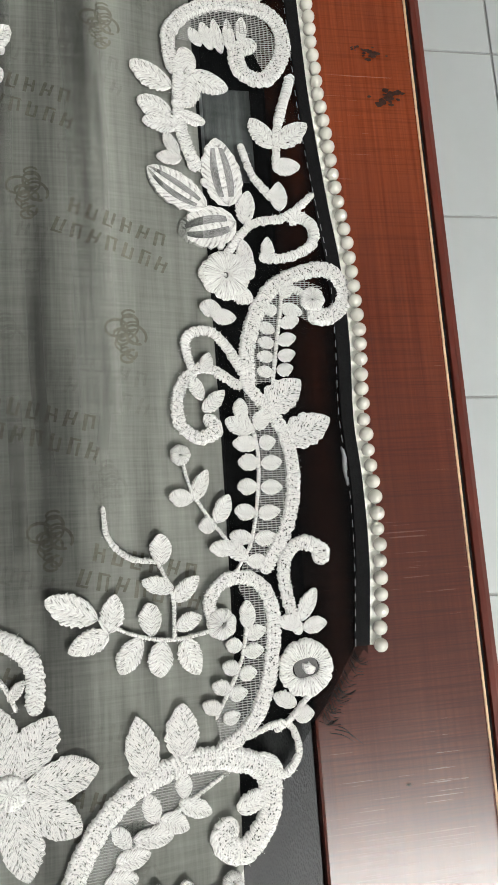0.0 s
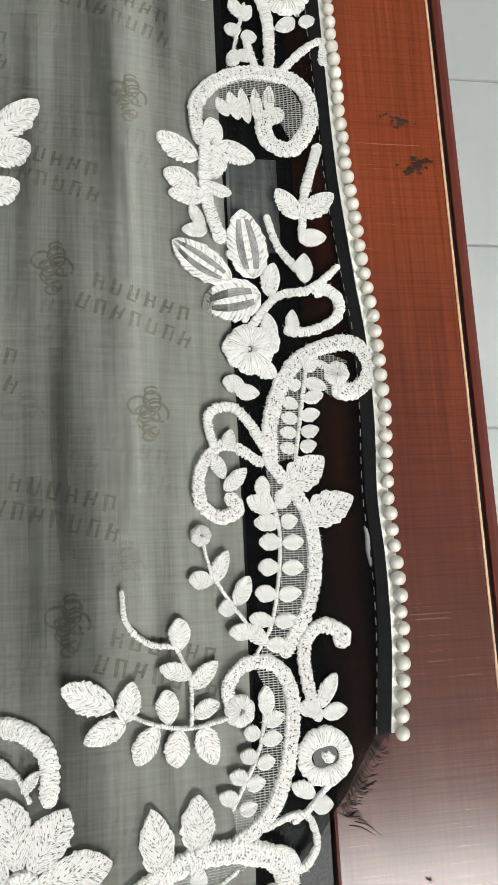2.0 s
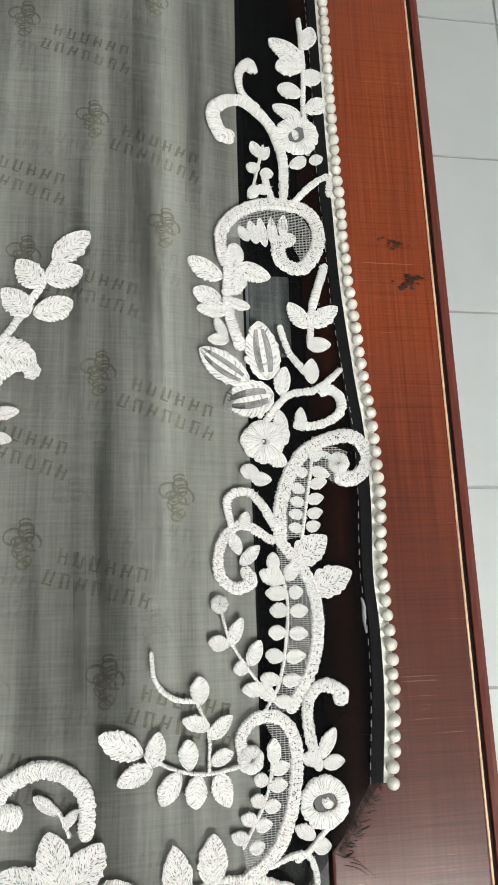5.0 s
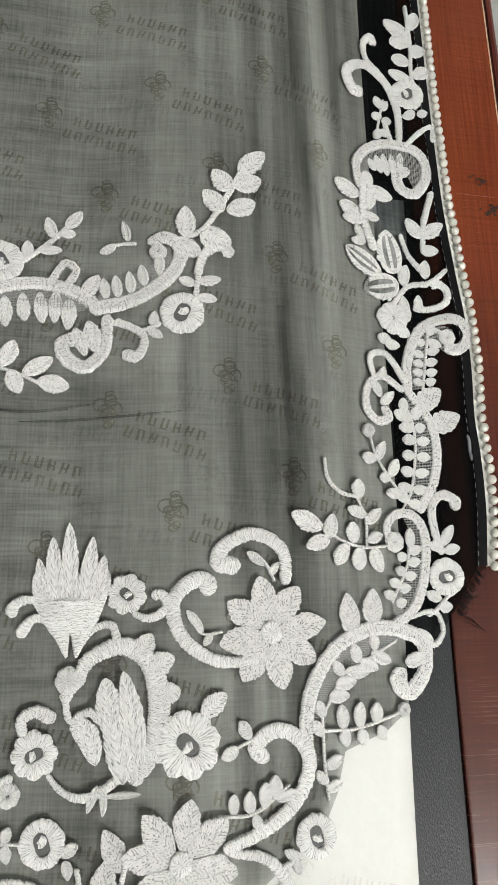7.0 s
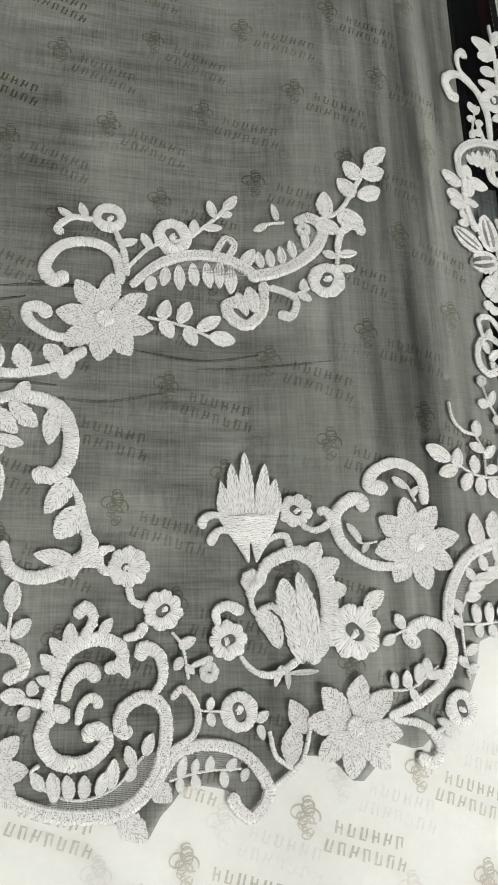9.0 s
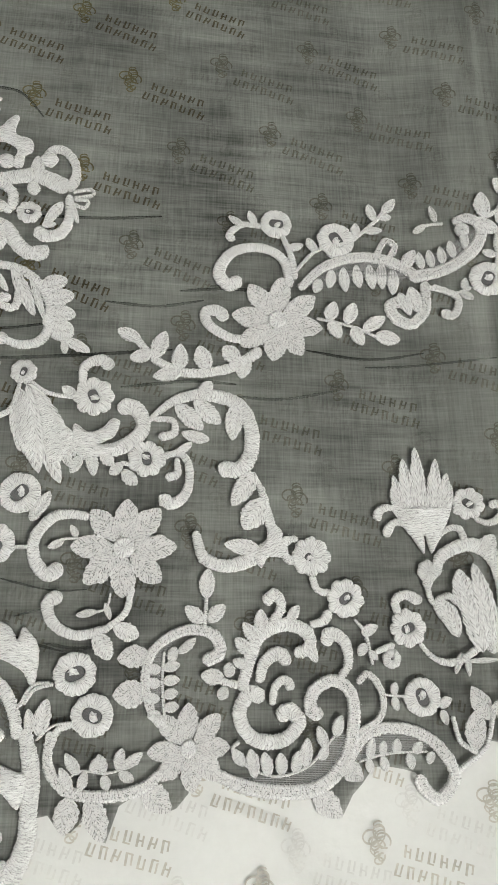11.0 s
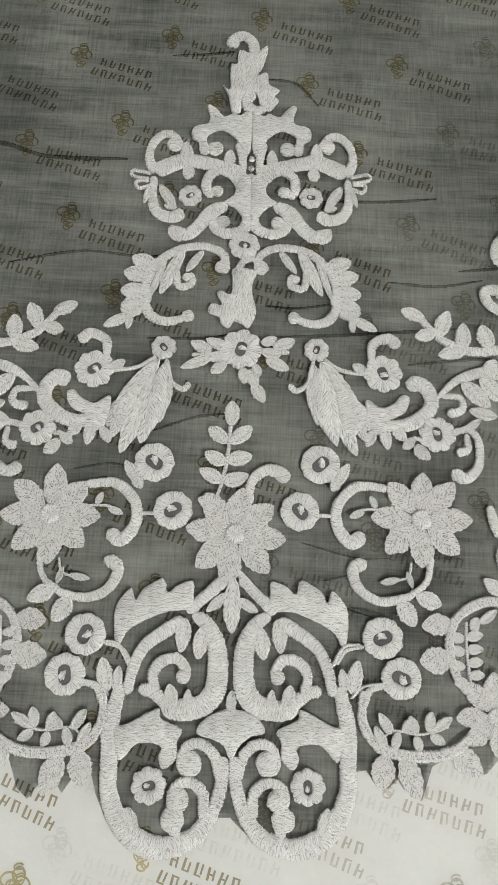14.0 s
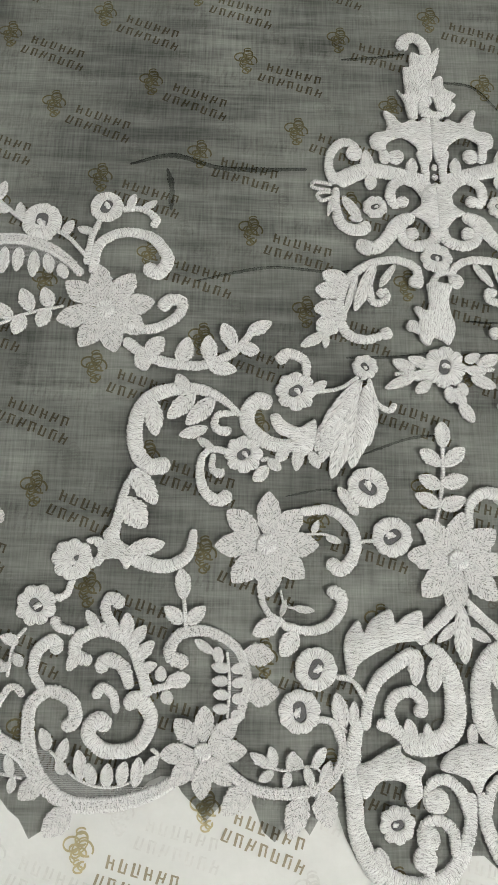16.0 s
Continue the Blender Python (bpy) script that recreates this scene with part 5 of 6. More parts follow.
    s = stem((5.8, 7.2, 8, 8), (291.1, 170.6), (289.3, 151.4), (279.9, 142), (270, 147.5), (268.3, 155.9), (278.1, 158.1), rail=True)
    s = stem((6.4, 6.4, 7.1, 9.9), (203.8, 165.4), (200.9, 184.2), (187.2, 192.7), (169.1, 189.4), (159.7, 175.5), (165, 166.3), (173.3, 170.5))
    s = stem((6, 6, 6.7, 8.7), (185.9, 131.3), (167, 130.4), (152.8, 138.9), (151, 147.7), (159.1, 148.1), (162.4, 141.5))
    s = stem((1.8, 1.8, 1.8), (219.3, 144.8), (242.1, 139.7), (260.6, 131.6))
    leaf(s, 227.3, 144.1, 70, 12.9, 8.5)
    leaf(s, 228, 143.4, -63, 12.8, 8.5)
    leaf(s, 238.1, 141.7, 65, 15.3, 8.5)
    leaf(s, 242.8, 139.7, -68, 13.3, 8.5)
    leaf(s, 248.8, 137.8, 31, 17.3, 7.9)
    leaf(s, 256.3, 134.4, -12, 16, 9.3)
    rose(197.2, 210.3, 10.3)
    s = stem((3.9, 3.9, 5.7), (188.1, 208.3), (175.4, 208.8), (167, 201.8), (169.7, 196.7))
    leaf(s, 183.8, 209.5, 114, 10, 5.1)
    leaf(s, 175.4, 208.8, 148, 10.3, 4.3)
    s = stem((3.6, 4.4, 5.1), (200.6, 201.6), (205.6, 188.4), (207.5, 171.3))
    leaf(s, 204, 193.3, 13, 10.2, 5.1)
    rose(235.8, 200.6, 12.4)
    s = stem((2.6, 2.6, 2.6), (207.6, 176.6), (222.8, 192.4), (243.9, 199.2), (262.4, 214.9), (271.5, 225.3))
    leaf(s, 222.7, 190.9, 122, 11.4, 5.9)
    leaf(s, 229.7, 193.7, -61, 6.9, 5.2)
    leaf(s, 249.3, 202.5, 90, 10.5, 6.1)
    leaf(s, 254.9, 208.6, 1, 12.3, 5)
    leaf(s, 263.1, 215.8, 108, 12.6, 6.2)
    leaf(s, 265.5, 219.3, -4, 8.7, 5.1)
    leaf(s, 269.2, 222.8, 48, 12.5, 6.6)
    leaf(s, 223.1, 171.6, -111, 10, 6.5)
    leaf(s, 231.4, 178.3, -101, 12.6, 6.6)
    leaf(s, 238.8, 180.4, -88, 16.9, 6.6)
    leaf(s, 247.6, 182.5, -85, 15.5, 6.7)
    leaf(s, 256.1, 183.2, -85, 17.1, 6.8)
    leaf(s, 264.6, 183.7, -92, 17.2, 6.8)
    leaf(s, 271.5, 180, -93, 17.2, 7.5)
    leaf(s, 281.3, 167.2, -77, 18, 8.8)
    leaf(s, 274.2, 163.5, -69, 16.6, 6.6)
    s = stem((4.2, 4.5, 4.5), (260.6, 188.2), (268.3, 201), (274.5, 196.7), (269.8, 187.9), rail=True)
    leaf(s, 278.6, 181.5, 55, 14.3, 8.2)
    leaf(s, 290.6, 179.7, 98, 11.8, 5.5)
    leaf(s, 296.8, 180.1, 97, 12.6, 5.5)
    leaf(s, 303.5, 182.3, 96, 12.2, 5.5)
    leaf(s, 310.6, 185.8, 99, 12.3, 5.6)
    leaf(s, 318, 191.8, 89, 12.1, 5.6)
    s = stem((2.5, 3.3, 3.3), (325.2, 211.9), (341.3, 219), (354.8, 238.8), (365.7, 259.1))
    leaf(s, 333.3, 213.6, 92, 19.2, 10.2)
    leaf(s, 340.3, 217.2, -19, 18.1, 13.7)
    leaf(s, 325.8, 210.7, -24, 16.2, 10.8)
    leaf(s, 354.1, 231.9, 134, 16.3, 10.8)
    leaf(s, 355.7, 232.1, 20, 17.5, 10.8)
    leaf(s, 359.4, 245.3, 132, 16, 10.9)
    leaf(s, 360.5, 248.1, 18, 16.6, 11)
    leaf(s, 363.9, 257.2, 43, 20.9, 11.1)
    s = stem((4.9, 5.3, 5.7, 8.1), (337.9, 190.5), (342.2, 204.2), (351.9, 209.9), (357.5, 203.8))
    s = stem((3.1, 3.1), (339.2, 196.6), (336.8, 178.5))
    leaf(s, 338.4, 187.7, 8, 12.4, 5.4)
    leaf(s, 336.7, 186, 160, 9, 5)
    leaf(s, 337.6, 178.9, -9, 10.5, 5)
    rose(329.5, 169.7, 12)
    s = stem((2.5, 2.5, 3.3), (318.6, 164.1), (308.1, 160.8), (289.9, 167.6))
    leaf(s, 314.4, 162.8, 81, 7.8, 5.5)
    leaf(s, 311.5, 161, -33, 9.3, 4.7)
    s = stem((3.9, 4.6, 7.1), (295, 167.2), (309.3, 157.7), (306.4, 146.4), (298.5, 148.5))
    s = stem((1.9, 1.9), (306.5, 211.3), (296, 211.2), (288.8, 207.6))
    leaf(s, 302, 213.2, 103, 12.2, 4.6)
    leaf(s, 295.6, 211.2, -153, 9.7, 4.6)
    bud(s, 317.6, 205.6, 4.9)
    s = stem((7.1, 6.4, 5.7, 4.2), (184.2, 123.3), (165.3, 111.3), (141, 107.4), (124.1, 113.2), (115.7, 120.9), (108, 130.9))
    leaf(s, 170.3, 114.5, 133, 13.6, 10.1)
    leaf(s, 151.4, 109.3, 108, 16, 10)
    leaf(s, 134.2, 109.3, 86, 16.3, 9.2)
    leaf(s, 135.5, 107.9, -168, 16.8, 8.5)
    leaf(s, 120.1, 116.7, 68, 17.9, 9.2)
    leaf(s, 118.1, 119.5, -164, 12.8, 7.8)
    leaf(s, 112.4, 127.4, 154, 15.5, 7.9)
    leaf(s, 174.4, 118.4, -103, 14.5, 9.4)
SIDE, AXIS = 1, 0
# stem that joins the corner to the edge border
s = stem((6.2, 7.6, 7.6, 8.3, 8.3, 9.7), (387.2, -55.2), (386.8, -37.1), (393.2, -17.4), (408.4, -1.4), (431.2, 4.7), (453, -1.6), (455.4, -15.7), (445.5, -27), (438, -22), (442.6, -16), rail=True)
s = stem((1.6, 1.6, 1.6), (394.6, -34.6), (408.3, -17.8), (439.8, -1.5))
leaf(s, 398.8, -26.2, 1, 10.9, 6.2)
leaf(s, 402.8, -20.6, 5, 11.3, 6.3)
leaf(s, 408.6, -14.8, -6, 13.2, 6.4)
leaf(s, 417.3, -10.5, -26, 10.7, 6.6)
leaf(s, 424.1, -6.7, -27, 12.2, 6.1)
leaf(s, 407.7, -17.2, 125, 8.8, 5.1)
leaf(s, 416.1, -11.4, 103, 9.3, 5.9)
leaf(s, 426, -6.1, 88, 7.9, 5.4)
leaf(s, 443.7, -13.9, 20, 12.7, 6.8)
s = stem((1.5, 1.5, 1.5), (395, -31.2), (394.5, -51.4), (395.3, -70.6))
leaf(s, 394.7, -43.1, 124, 8.4, 5.4)
leaf(s, 395.9, -34.7, 112, 8.1, 5.5)
leaf(s, 395.5, -57, 28, 9.5, 5.4)
leaf(s, 395.4, -63.8, 130, 7.9, 4.7)
leaf(s, 395.1, -66.5, 22, 8.1, 4.7)
s = stem((1.6, 1.6, 1.9), (394, -40.8), (414.2, -41.1), (439.8, -35.8))
leaf(s, 405.5, -41, 92, 11.2, 6.2)
leaf(s, 405.5, -41.3, -84, 7.4, 5.6)
leaf(s, 414.2, -41.1, 83, 11.6, 6.4)
leaf(s, 414.8, -41.7, -81, 7.6, 5.7)
leaf(s, 423.6, -40.4, 84, 9.9, 6.5)
leaf(s, 425, -41, -69, 7.5, 5.2)
bud(s, 439.9, -35.2, 3.7)
# border along the pearl edge, upper part
s = stem((3.8, 4.1, 6.5), (466.4, 349), (457.6, 357.1), (456.7, 369), (462.4, 375.9), (464.2, 369.5))
s = stem((4.6, 5.8, 6.3, 8.7), (475.1, 296.9), (476.4, 322.2), (469.9, 342.1), (455.2, 352.6), (442.6, 344.4), (445.8, 331.4), (452.5, 331.8))
s = stem((2.4, 2.7, 2.7), (489.6, 324.4), (489.3, 352.9), (491, 374.7), (490.9, 407))
leaf(s, 490.5, 368.4, 18, 10.6, 10)
leaf(s, 491, 381.1, 147, 20.4, 10.2)
leaf(s, 491.2, 377.3, -175, 14.8, 11.3)
leaf(s, 488.8, 359.6, 162, 12.7, 8.7)
leaf(s, 490.4, 349.9, 30, 12.7, 9.8)
leaf(s, 487.5, 346.6, 159, 15.2, 7.5)
leaf(s, 492.1, 387.6, 69, 14.4, 9)
rose(485, 335.7, 11.3)
leaf(s, 488.1, 322.2, -152, 9.6, 6.1)
leaf(s, 489.9, 321.2, 12, 7.1, 5.6)
s = stem((3.3, 3.6, 5), (478.3, 295.1), (488.1, 306), (498.6, 312.2), (498.6, 300.7))
s = stem((1.4, 1.7), (458.8, 298.7), (466.9, 328.4))
leaf(s, 465.9, 321.6, 124, 9.4, 5.6)
leaf(s, 464.5, 315.1, 176, 7.2, 5.5)
leaf(s, 464.3, 312.8, -3, 6.7, 5.5)
leaf(s, 462.3, 305.1, -124, 8.2, 5.5)
leaf(s, 462.3, 305.1, -31, 6.3, 4.9)
leaf(s, 465.8, 320.4, 62, 7.8, 4.5)
s = stem((5.9, 6.4, 6.9, 6.9, 6.9, 8), (444.2, 260.4), (443.1, 278), (453.8, 291.1), (469.9, 296.5), (487, 292.4), (491.4, 277.5), (482.6, 263.1), (472.8, 265.6), (471.5, 275.2), (479.8, 278.8), rail=True)
leaf(s, 456.6, 275.3, 126, 8.4, 4.7)
leaf(s, 460.8, 274.2, 109, 12, 5.3)
leaf(s, 464.8, 273, 100, 15.1, 4.7)
leaf(s, 468.9, 274.5, 94, 14.1, 4.7)
leaf(s, 473.7, 278.6, 86, 11.7, 4.8)
s = stem((4.4, 5.4, 5.9), (446.3, 268.5), (444.8, 240.2), (450.1, 219.4))
leaf(s, 442.4, 254, 152, 18, 9.5)
leaf(s, 441.4, 242.8, 162, 13.8, 8.9)
leaf(s, 444.8, 238.9, -178, 15.3, 7.4)
leaf(s, 450.8, 261.3, -15, 15.9, 9.2)
leaf(s, 448.2, 272.5, -78, 11.4, 7.8)
leaf(s, 450.8, 261.3, -102, 15.1, 9.2)
leaf(s, 443.3, 243.8, -14, 12.3, 5)
leaf(s, 444, 224, -179, 10, 5.3)
leaf(s, 442.8, 225.1, 116, 10.9, 4.8)
leaf(s, 461.2, 205.9, 96, 28.6, 16, 2)
leaf(s, 452.3, 204.6, 147, 26.6, 13.4, 2)
leaf(s, 463.6, 199.3, -168, 23.8, 16.8, 2)
s = stem((3.1, 4.1, 4.6), (482.4, 222), (485.4, 242.6), (493.3, 265))
leaf(s, 482.5, 232.2, 126, 15.1, 8)
leaf(s, 484.1, 233.2, 35, 16.2, 8.6)
leaf(s, 481.3, 223.5, 0, 11.2, 7)
s = stem((3.2, 3.2, 3.9), (468.7, 233.3), (472.6, 219.5), (480.2, 209.6))
leaf(s, 482.2, 204.6, 88, 11.9, 6.8)
s = stem((2.9, 3.8, 3.4, 3.8), (496.9, 211.9), (484.4, 202.1), (469.8, 198.6), (458.2, 185.4))
leaf(s, 466.9, 198.8, 78, 14, 7.2)
s = stem((3.9, 4.4, 5.4), (471.6, 185), (482.9, 184.8), (493.4, 189.8), (495, 197.1), (489.7, 202.1), (485.1, 199.2))
leaf(s, 475.6, 182.1, 90, 11, 5.2)
leaf(s, 466.5, 179.6, 95, 12.1, 6.6)
bud(s, 457.6, 177.3, 10.2)
bud(s, 464.6, 180.3, 5.6)
leaf(s, 458.4, 171.5, -27, 10.1, 6.9)
leaf(s, 454.3, 162.5, 165, 8.6, 6.4)
leaf(s, 450.8, 160.7, -6, 9.2, 5.9)
leaf(s, 451.6, 173.7, 119, 7.7, 6)
s = stem((6.2, 6.7, 6.7, 7.7), (462, 131.5), (463.9, 151.2), (472.7, 169.1), (485.1, 177.6), (499, 179.1), (504.7, 169.3), (500.1, 161.2), (492.9, 160.1), (491.4, 164.3), rail=True)
s = stem((2.8, 3.3), (478.5, 174.7), (490.8, 168.1))
bud(s, 491.2, 167.1, 5.2)
s = stem((1.6, 1.6), (480, 173.5), (471.8, 134.3))
leaf(s, 477, 157, 14, 8.1, 5)
leaf(s, 475.3, 150.3, 11, 7.6, 5)
leaf(s, 474.9, 144.5, 8, 7, 4.9)
leaf(s, 473.9, 138.8, 9, 6.5, 4.9)
leaf(s, 478.3, 164.3, -21, 8.7, 5.1)
leaf(s, 474.7, 154.4, 155, 6.9, 4.5)
leaf(s, 473.9, 149, 162, 6.6, 4.5)
leaf(s, 473, 143.7, 166, 6.5, 4.5)
leaf(s, 472, 137.6, 161, 6.1, 4.5)
leaf(s, 478.7, 168.4, 51, 7.6, 5.1)
leaf(s, 476.3, 162.1, 153, 5.5, 4.6)
leaf(s, 466.8, 122.7, 37, 20, 11.8, 1)
leaf(s, 472.5, 111, 22, 21.6, 12.1, 1)
s = stem((3.6, 4, 4.5), (441, 138.6), (439.4, 151.1), (448.2, 154.9), (455, 148.7), (461.7, 136.9))
s = stem((4.2, 4.6, 5, 6.2), (459.8, 132.7), (445.5, 140.6), (435.9, 132.5), (434.8, 120.1), (441.4, 114.1), (448.1, 117), (444.5, 122.6), rail=True)
leaf(s, 443.9, 128, 113, 9.8, 5.1)
leaf(s, 443.7, 123.8, 41, 11.7, 5.5)
leaf(s, 445.4, 138.5, 73, 7.8, 4.8)
s = stem((5.1, 5.5, 5.5, 5.5), (460.9, 134.8), (472.7, 118.1), (476.1, 101.1), (472.2, 81.1), (460.7, 63.6), rail=True)
s = stem((1.4, 1.4, 1.4), (457.7, 128.5), (463.4, 108.2), (458.6, 78.3), (451.2, 65.6))
leaf(s, 462.7, 116.2, 158, 11.7, 6.9)
leaf(s, 464, 116.1, 67, 8.5, 6.1)
leaf(s, 458.2, 128.5, -88, 8.3, 5.7)
leaf(s, 463.6, 110.7, 174, 9.8, 6)
leaf(s, 464.3, 110.6, 12, 6.2, 5.6)
leaf(s, 463.1, 103.7, 173, 7.9, 6)
leaf(s, 464, 103.6, 2, 8, 5.5)
leaf(s, 462, 94.8, 173, 7.9, 5.9)
leaf(s, 463.1, 94.7, -4, 8.1, 5.5)
leaf(s, 460.4, 84.9, 164, 8.4, 5.8)
leaf(s, 461.2, 84.8, 6, 8.4, 5.4)
leaf(s, 458.4, 76, 166, 9.2, 5.3)
leaf(s, 458.8, 75.9, 6, 8.3, 5.3)
leaf(s, 455.3, 68.6, -9, 7.7, 5.3)
leaf(s, 455.7, 68.5, 137, 10.9, 5.7)
s = stem((1.2, 1.4, 1.4), (434, 108.1), (437.7, 93.6), (447.8, 77.5), (456.7, 66.9))
bud(s, 434, 108.1, 3.9)
leaf(s, 437.2, 91.7, 167, 8.8, 6.1)
leaf(s, 437.2, 91.7, 60, 12.2, 5.7)
leaf(s, 444.7, 83.2, -169, 6.5, 5.7)
leaf(s, 445.1, 83.1, 61, 11.1, 6.1)
leaf(s, 451.8, 73.2, 174, 10.2, 5.7)
# border, lower part
s = stem((5.2, 5.2, 5.7, 6.1, 5.7), (442.5, 45.6), (440.2, 56.3), (448.2, 63.1), (458.5, 60.7), (463, 49.6), (459.8, 28.8), (451.6, 13.2), (437.8, 5), rail=True)
bud(s, 443.9, 47.8, 5.7)
s = stem((1.7, 2.1, 2.1), (405.8, 91.7), (407, 80.9), (413.3, 73.7), (423.1, 71.3))
s = stem((1.3, 1.5, 1.5), (422.7, 71.8), (427.3, 59.9), (426.8, 44.2))
leaf(s, 424.2, 70.1, 88, 10.6, 7.3)
leaf(s, 427.8, 61.3, 160, 11.6, 5.8)
leaf(s, 427.5, 57.6, 38, 12.2, 6.1)
leaf(s, 427.5, 48.3, 19, 9.9, 5.7)
s = stem((1.3, 1.5, 1.5), (401.9, 54.4), (413.4, 48), (426.5, 44.8), (443.6, 46.4))
leaf(s, 401.9, 54.4, 153, 18.2, 9.3)
leaf(s, 405.2, 49.3, -162, 13.9, 7.5)
leaf(s, 405.2, 49.7, 77, 12.6, 7.6)
leaf(s, 415.6, 46.8, -126, 13.1, 7.7)
leaf(s, 419.3, 46.9, 92, 11.1, 7.4)
leaf(s, 422.6, 45, -98, 11.8, 8.2)
leaf(s, 430.4, 44.5, -73, 12.9, 8)
s = stem((1.4, 1.4, 1.4), (453.9, 52.7), (449.6, 34.1), (438.8, 16.5))
leaf(s, 453.1, 45, 87, 10, 5.6)
leaf(s, 452.4, 42.2, 17, 7.7, 5.2)
leaf(s, 450.5, 39.3, 165, 6.2, 5.1)
leaf(s, 450.9, 36.6, 7, 7.4, 5.1)
leaf(s, 448.6, 32, 164, 6.2, 5.1)
leaf(s, 448.3, 29.4, 7, 6.7, 5.1)
leaf(s, 445, 25.1, 158, 7.1, 5)
leaf(s, 444.4, 23, 10, 6.7, 5)
leaf(s, 441.1, 19.5, 158, 7.2, 5)
leaf(s, 441.3, 15.8, 13, 6.4, 4.9)
s = stem((5, 5, 5.4, 7.1), (472.1, 40.7), (468.7, 56.8), (469.9, 68.7), (476.8, 73.3), (483.6, 69.4), (481, 65.2), rail=True)
leaf(s, 472.7, 45.3, 58, 13.1, 5.6)
leaf(s, 472.7, 43.8, 160, 8.6, 5.6)
leaf(s, 473.4, 42.5, 11, 9.2, 5.6)
rose(473.1, 29, 10.3)
s = stem((2.3, 2.3, 2.3), (474, 20.2), (466, 12.8), (459.4, 9.1))
leaf(s, 468.1, 17, 152, 8.9, 5.5)
leaf(s, 466.9, 13.8, -2, 7.4, 5.9)
s = stem((2.1, 2.7, 2.7, 3.9), (448.1, 8.7), (463.7, 11.3), (467.6, 1.4), (461.9, -5.4), (456.6, -2.3))
leaf(s, 452.6, 3, -38, 10.5, 4.6)
leaf(s, 414.5, 1.6, 96, 20.6, 10.6, 1)
leaf(s, 426.2, 5.7, 85, 18.2, 10.9, 1)
s = stem((3.6, 3.6), (470.1, 296), (466.2, 311.3))
SIDE, AXIS = 1, 0
# creases
crease(3.2, (-179.7, 240.8), (-153, 247.1), (-121, 238.1), (-70.1, 237.7))
crease(1.8, (-138.1, 161.1), (-95.3, 169.8), (-55, 166.7), (-30.7, 170.8))
crease(1.4, (20.4, 134.6), (39.2, 133.5), (66.6, 137.9))
crease(2.1, (25.7, 114.1), (69.6, 116.6), (134.8, 122))
crease(1.7, (-45.1, 54.3), (-19.5, 63), (-3.2, 65))
crease(1.2, (39.3, -8.9), (70.3, -17), (88.8, -17))
crease(1.8, (66.7, -43.6), (81.8, -46.6), (96.9, -46.6))
crease(1.7, (-44.9, 320.2), (-22.1, 321.6), (-3.1, 324.3))
crease(1.7, (18.3, 302.2), (39, 298.5), (54, 281.1))
crease(3.9, (-156.7, 237.5), (-153.8, 225), (-154, 208.4))
crease(1.8, (-51.7, 111.9), (-18.1, 112.5), (-1.3, 115.3))
crease(1.3, (-88.6, 31), (-69.6, 34.4), (-56.7, 32.9))
crease(1.9, (53.4, 208.6), (96.3, 209.6), (128.7, 212.5))
crease(1.2, (67, -26.3), (51.6, -29.8))
crease(1.8, (94.6, 152.6), (125.8, 150.4), (154.1, 155))
crease(2.1, (104.3, 97.8), (145, 102.3), (172.4, 100.5))
crease(1.5, (42.6, -36), (60.6, -43.1), (78.6, -48.8))
crease(1.8, (168.5, 93.2), (199.5, 91.5), (235.7, 97.6))
crease(2, (139.3, 161), (167.4, 163.2), (194.8, 162))
crease(1.7, (215.9, 123.1), (252.4, 118), (289.7, 121.6))
crease(1.4, (252.2, 112.6), (302.5, 114.2), (332.5, 115.6))
crease(1.7, (177, 165.3), (157.9, 164.8))
def fold_strip(width, *pts):
    """A dark sheer strip added along a fold, densest in its middle, thinning to both sides."""
    c, s = curve_points([at(x, y) for x, y in pts], 0.004)
    d = np.gradient(c, axis=0)
    d /= np.linalg.norm(d, axis=1)[:, None] + 1e-9
    bm = bmesh.new()
    uv = bm.loops.layers.uv.new("UVMap")
    rows = []
    for k in range(len(c)):
        row = []
        for u in (-1, -0.5, 0, 0.5, 1):
            x, y = c[k] + np.array((-d[k][1], d[k][0])) * u * width / 1000
            row.append((bm.verts.new((x, y, lay(x, y) + 0.0009 + 0.0004 * (1 - u * u))), (u, 2 * s[k] / s[-1] - 1)))
        rows.append(row)
    for a, b in zip(rows, rows[1:]):
        for i in range(4):
            f = bm.faces.new([q[0] for q in (a[i + 1], a[i], b[i], b[i + 1])])
            for loop, q in zip(f.loops, (a[i + 1], a[i], b[i], b[i + 1])):
                loop[uv].uv = q[1]
    return part("fold", bm, FOLD_DARKENING, shawl, "dark sheer strip along a fold in the organza", smooth=True)


# dark strips that draw the soft folds along the shawl
FOLDS = (
    (7, ((411.7, 399.3), (409.8, 333.3), (409, 272.3), (407.9, 198.3), (407.7, 123.3))),
    (5, ((436.8, 403.6), (435.4, 354.6), (431.5, 290.7))),
    (2.5, ((387.2, 175.9), (387.1, 135.9), (389.1, 102.8))),
    (2, ((412.7, 261.2), (413.6, 224.2), (412.9, 198.2))),
    (5, ((379, 308.2), (378.3, 247.2), (375.5, 186.3))),
    (7, ((407.1, 309.4), (407.2, 279.4), (409.7, 228.3))),
    (2.5, ((378.9, 131.1), (379.1, 101.1), (379.2, 72.1))),
    (2, ((409.8, 159.3), (410, 133.2), (406.2, 105.3))),
)
for width, line in FOLDS:
    fold_strip(width, *line)


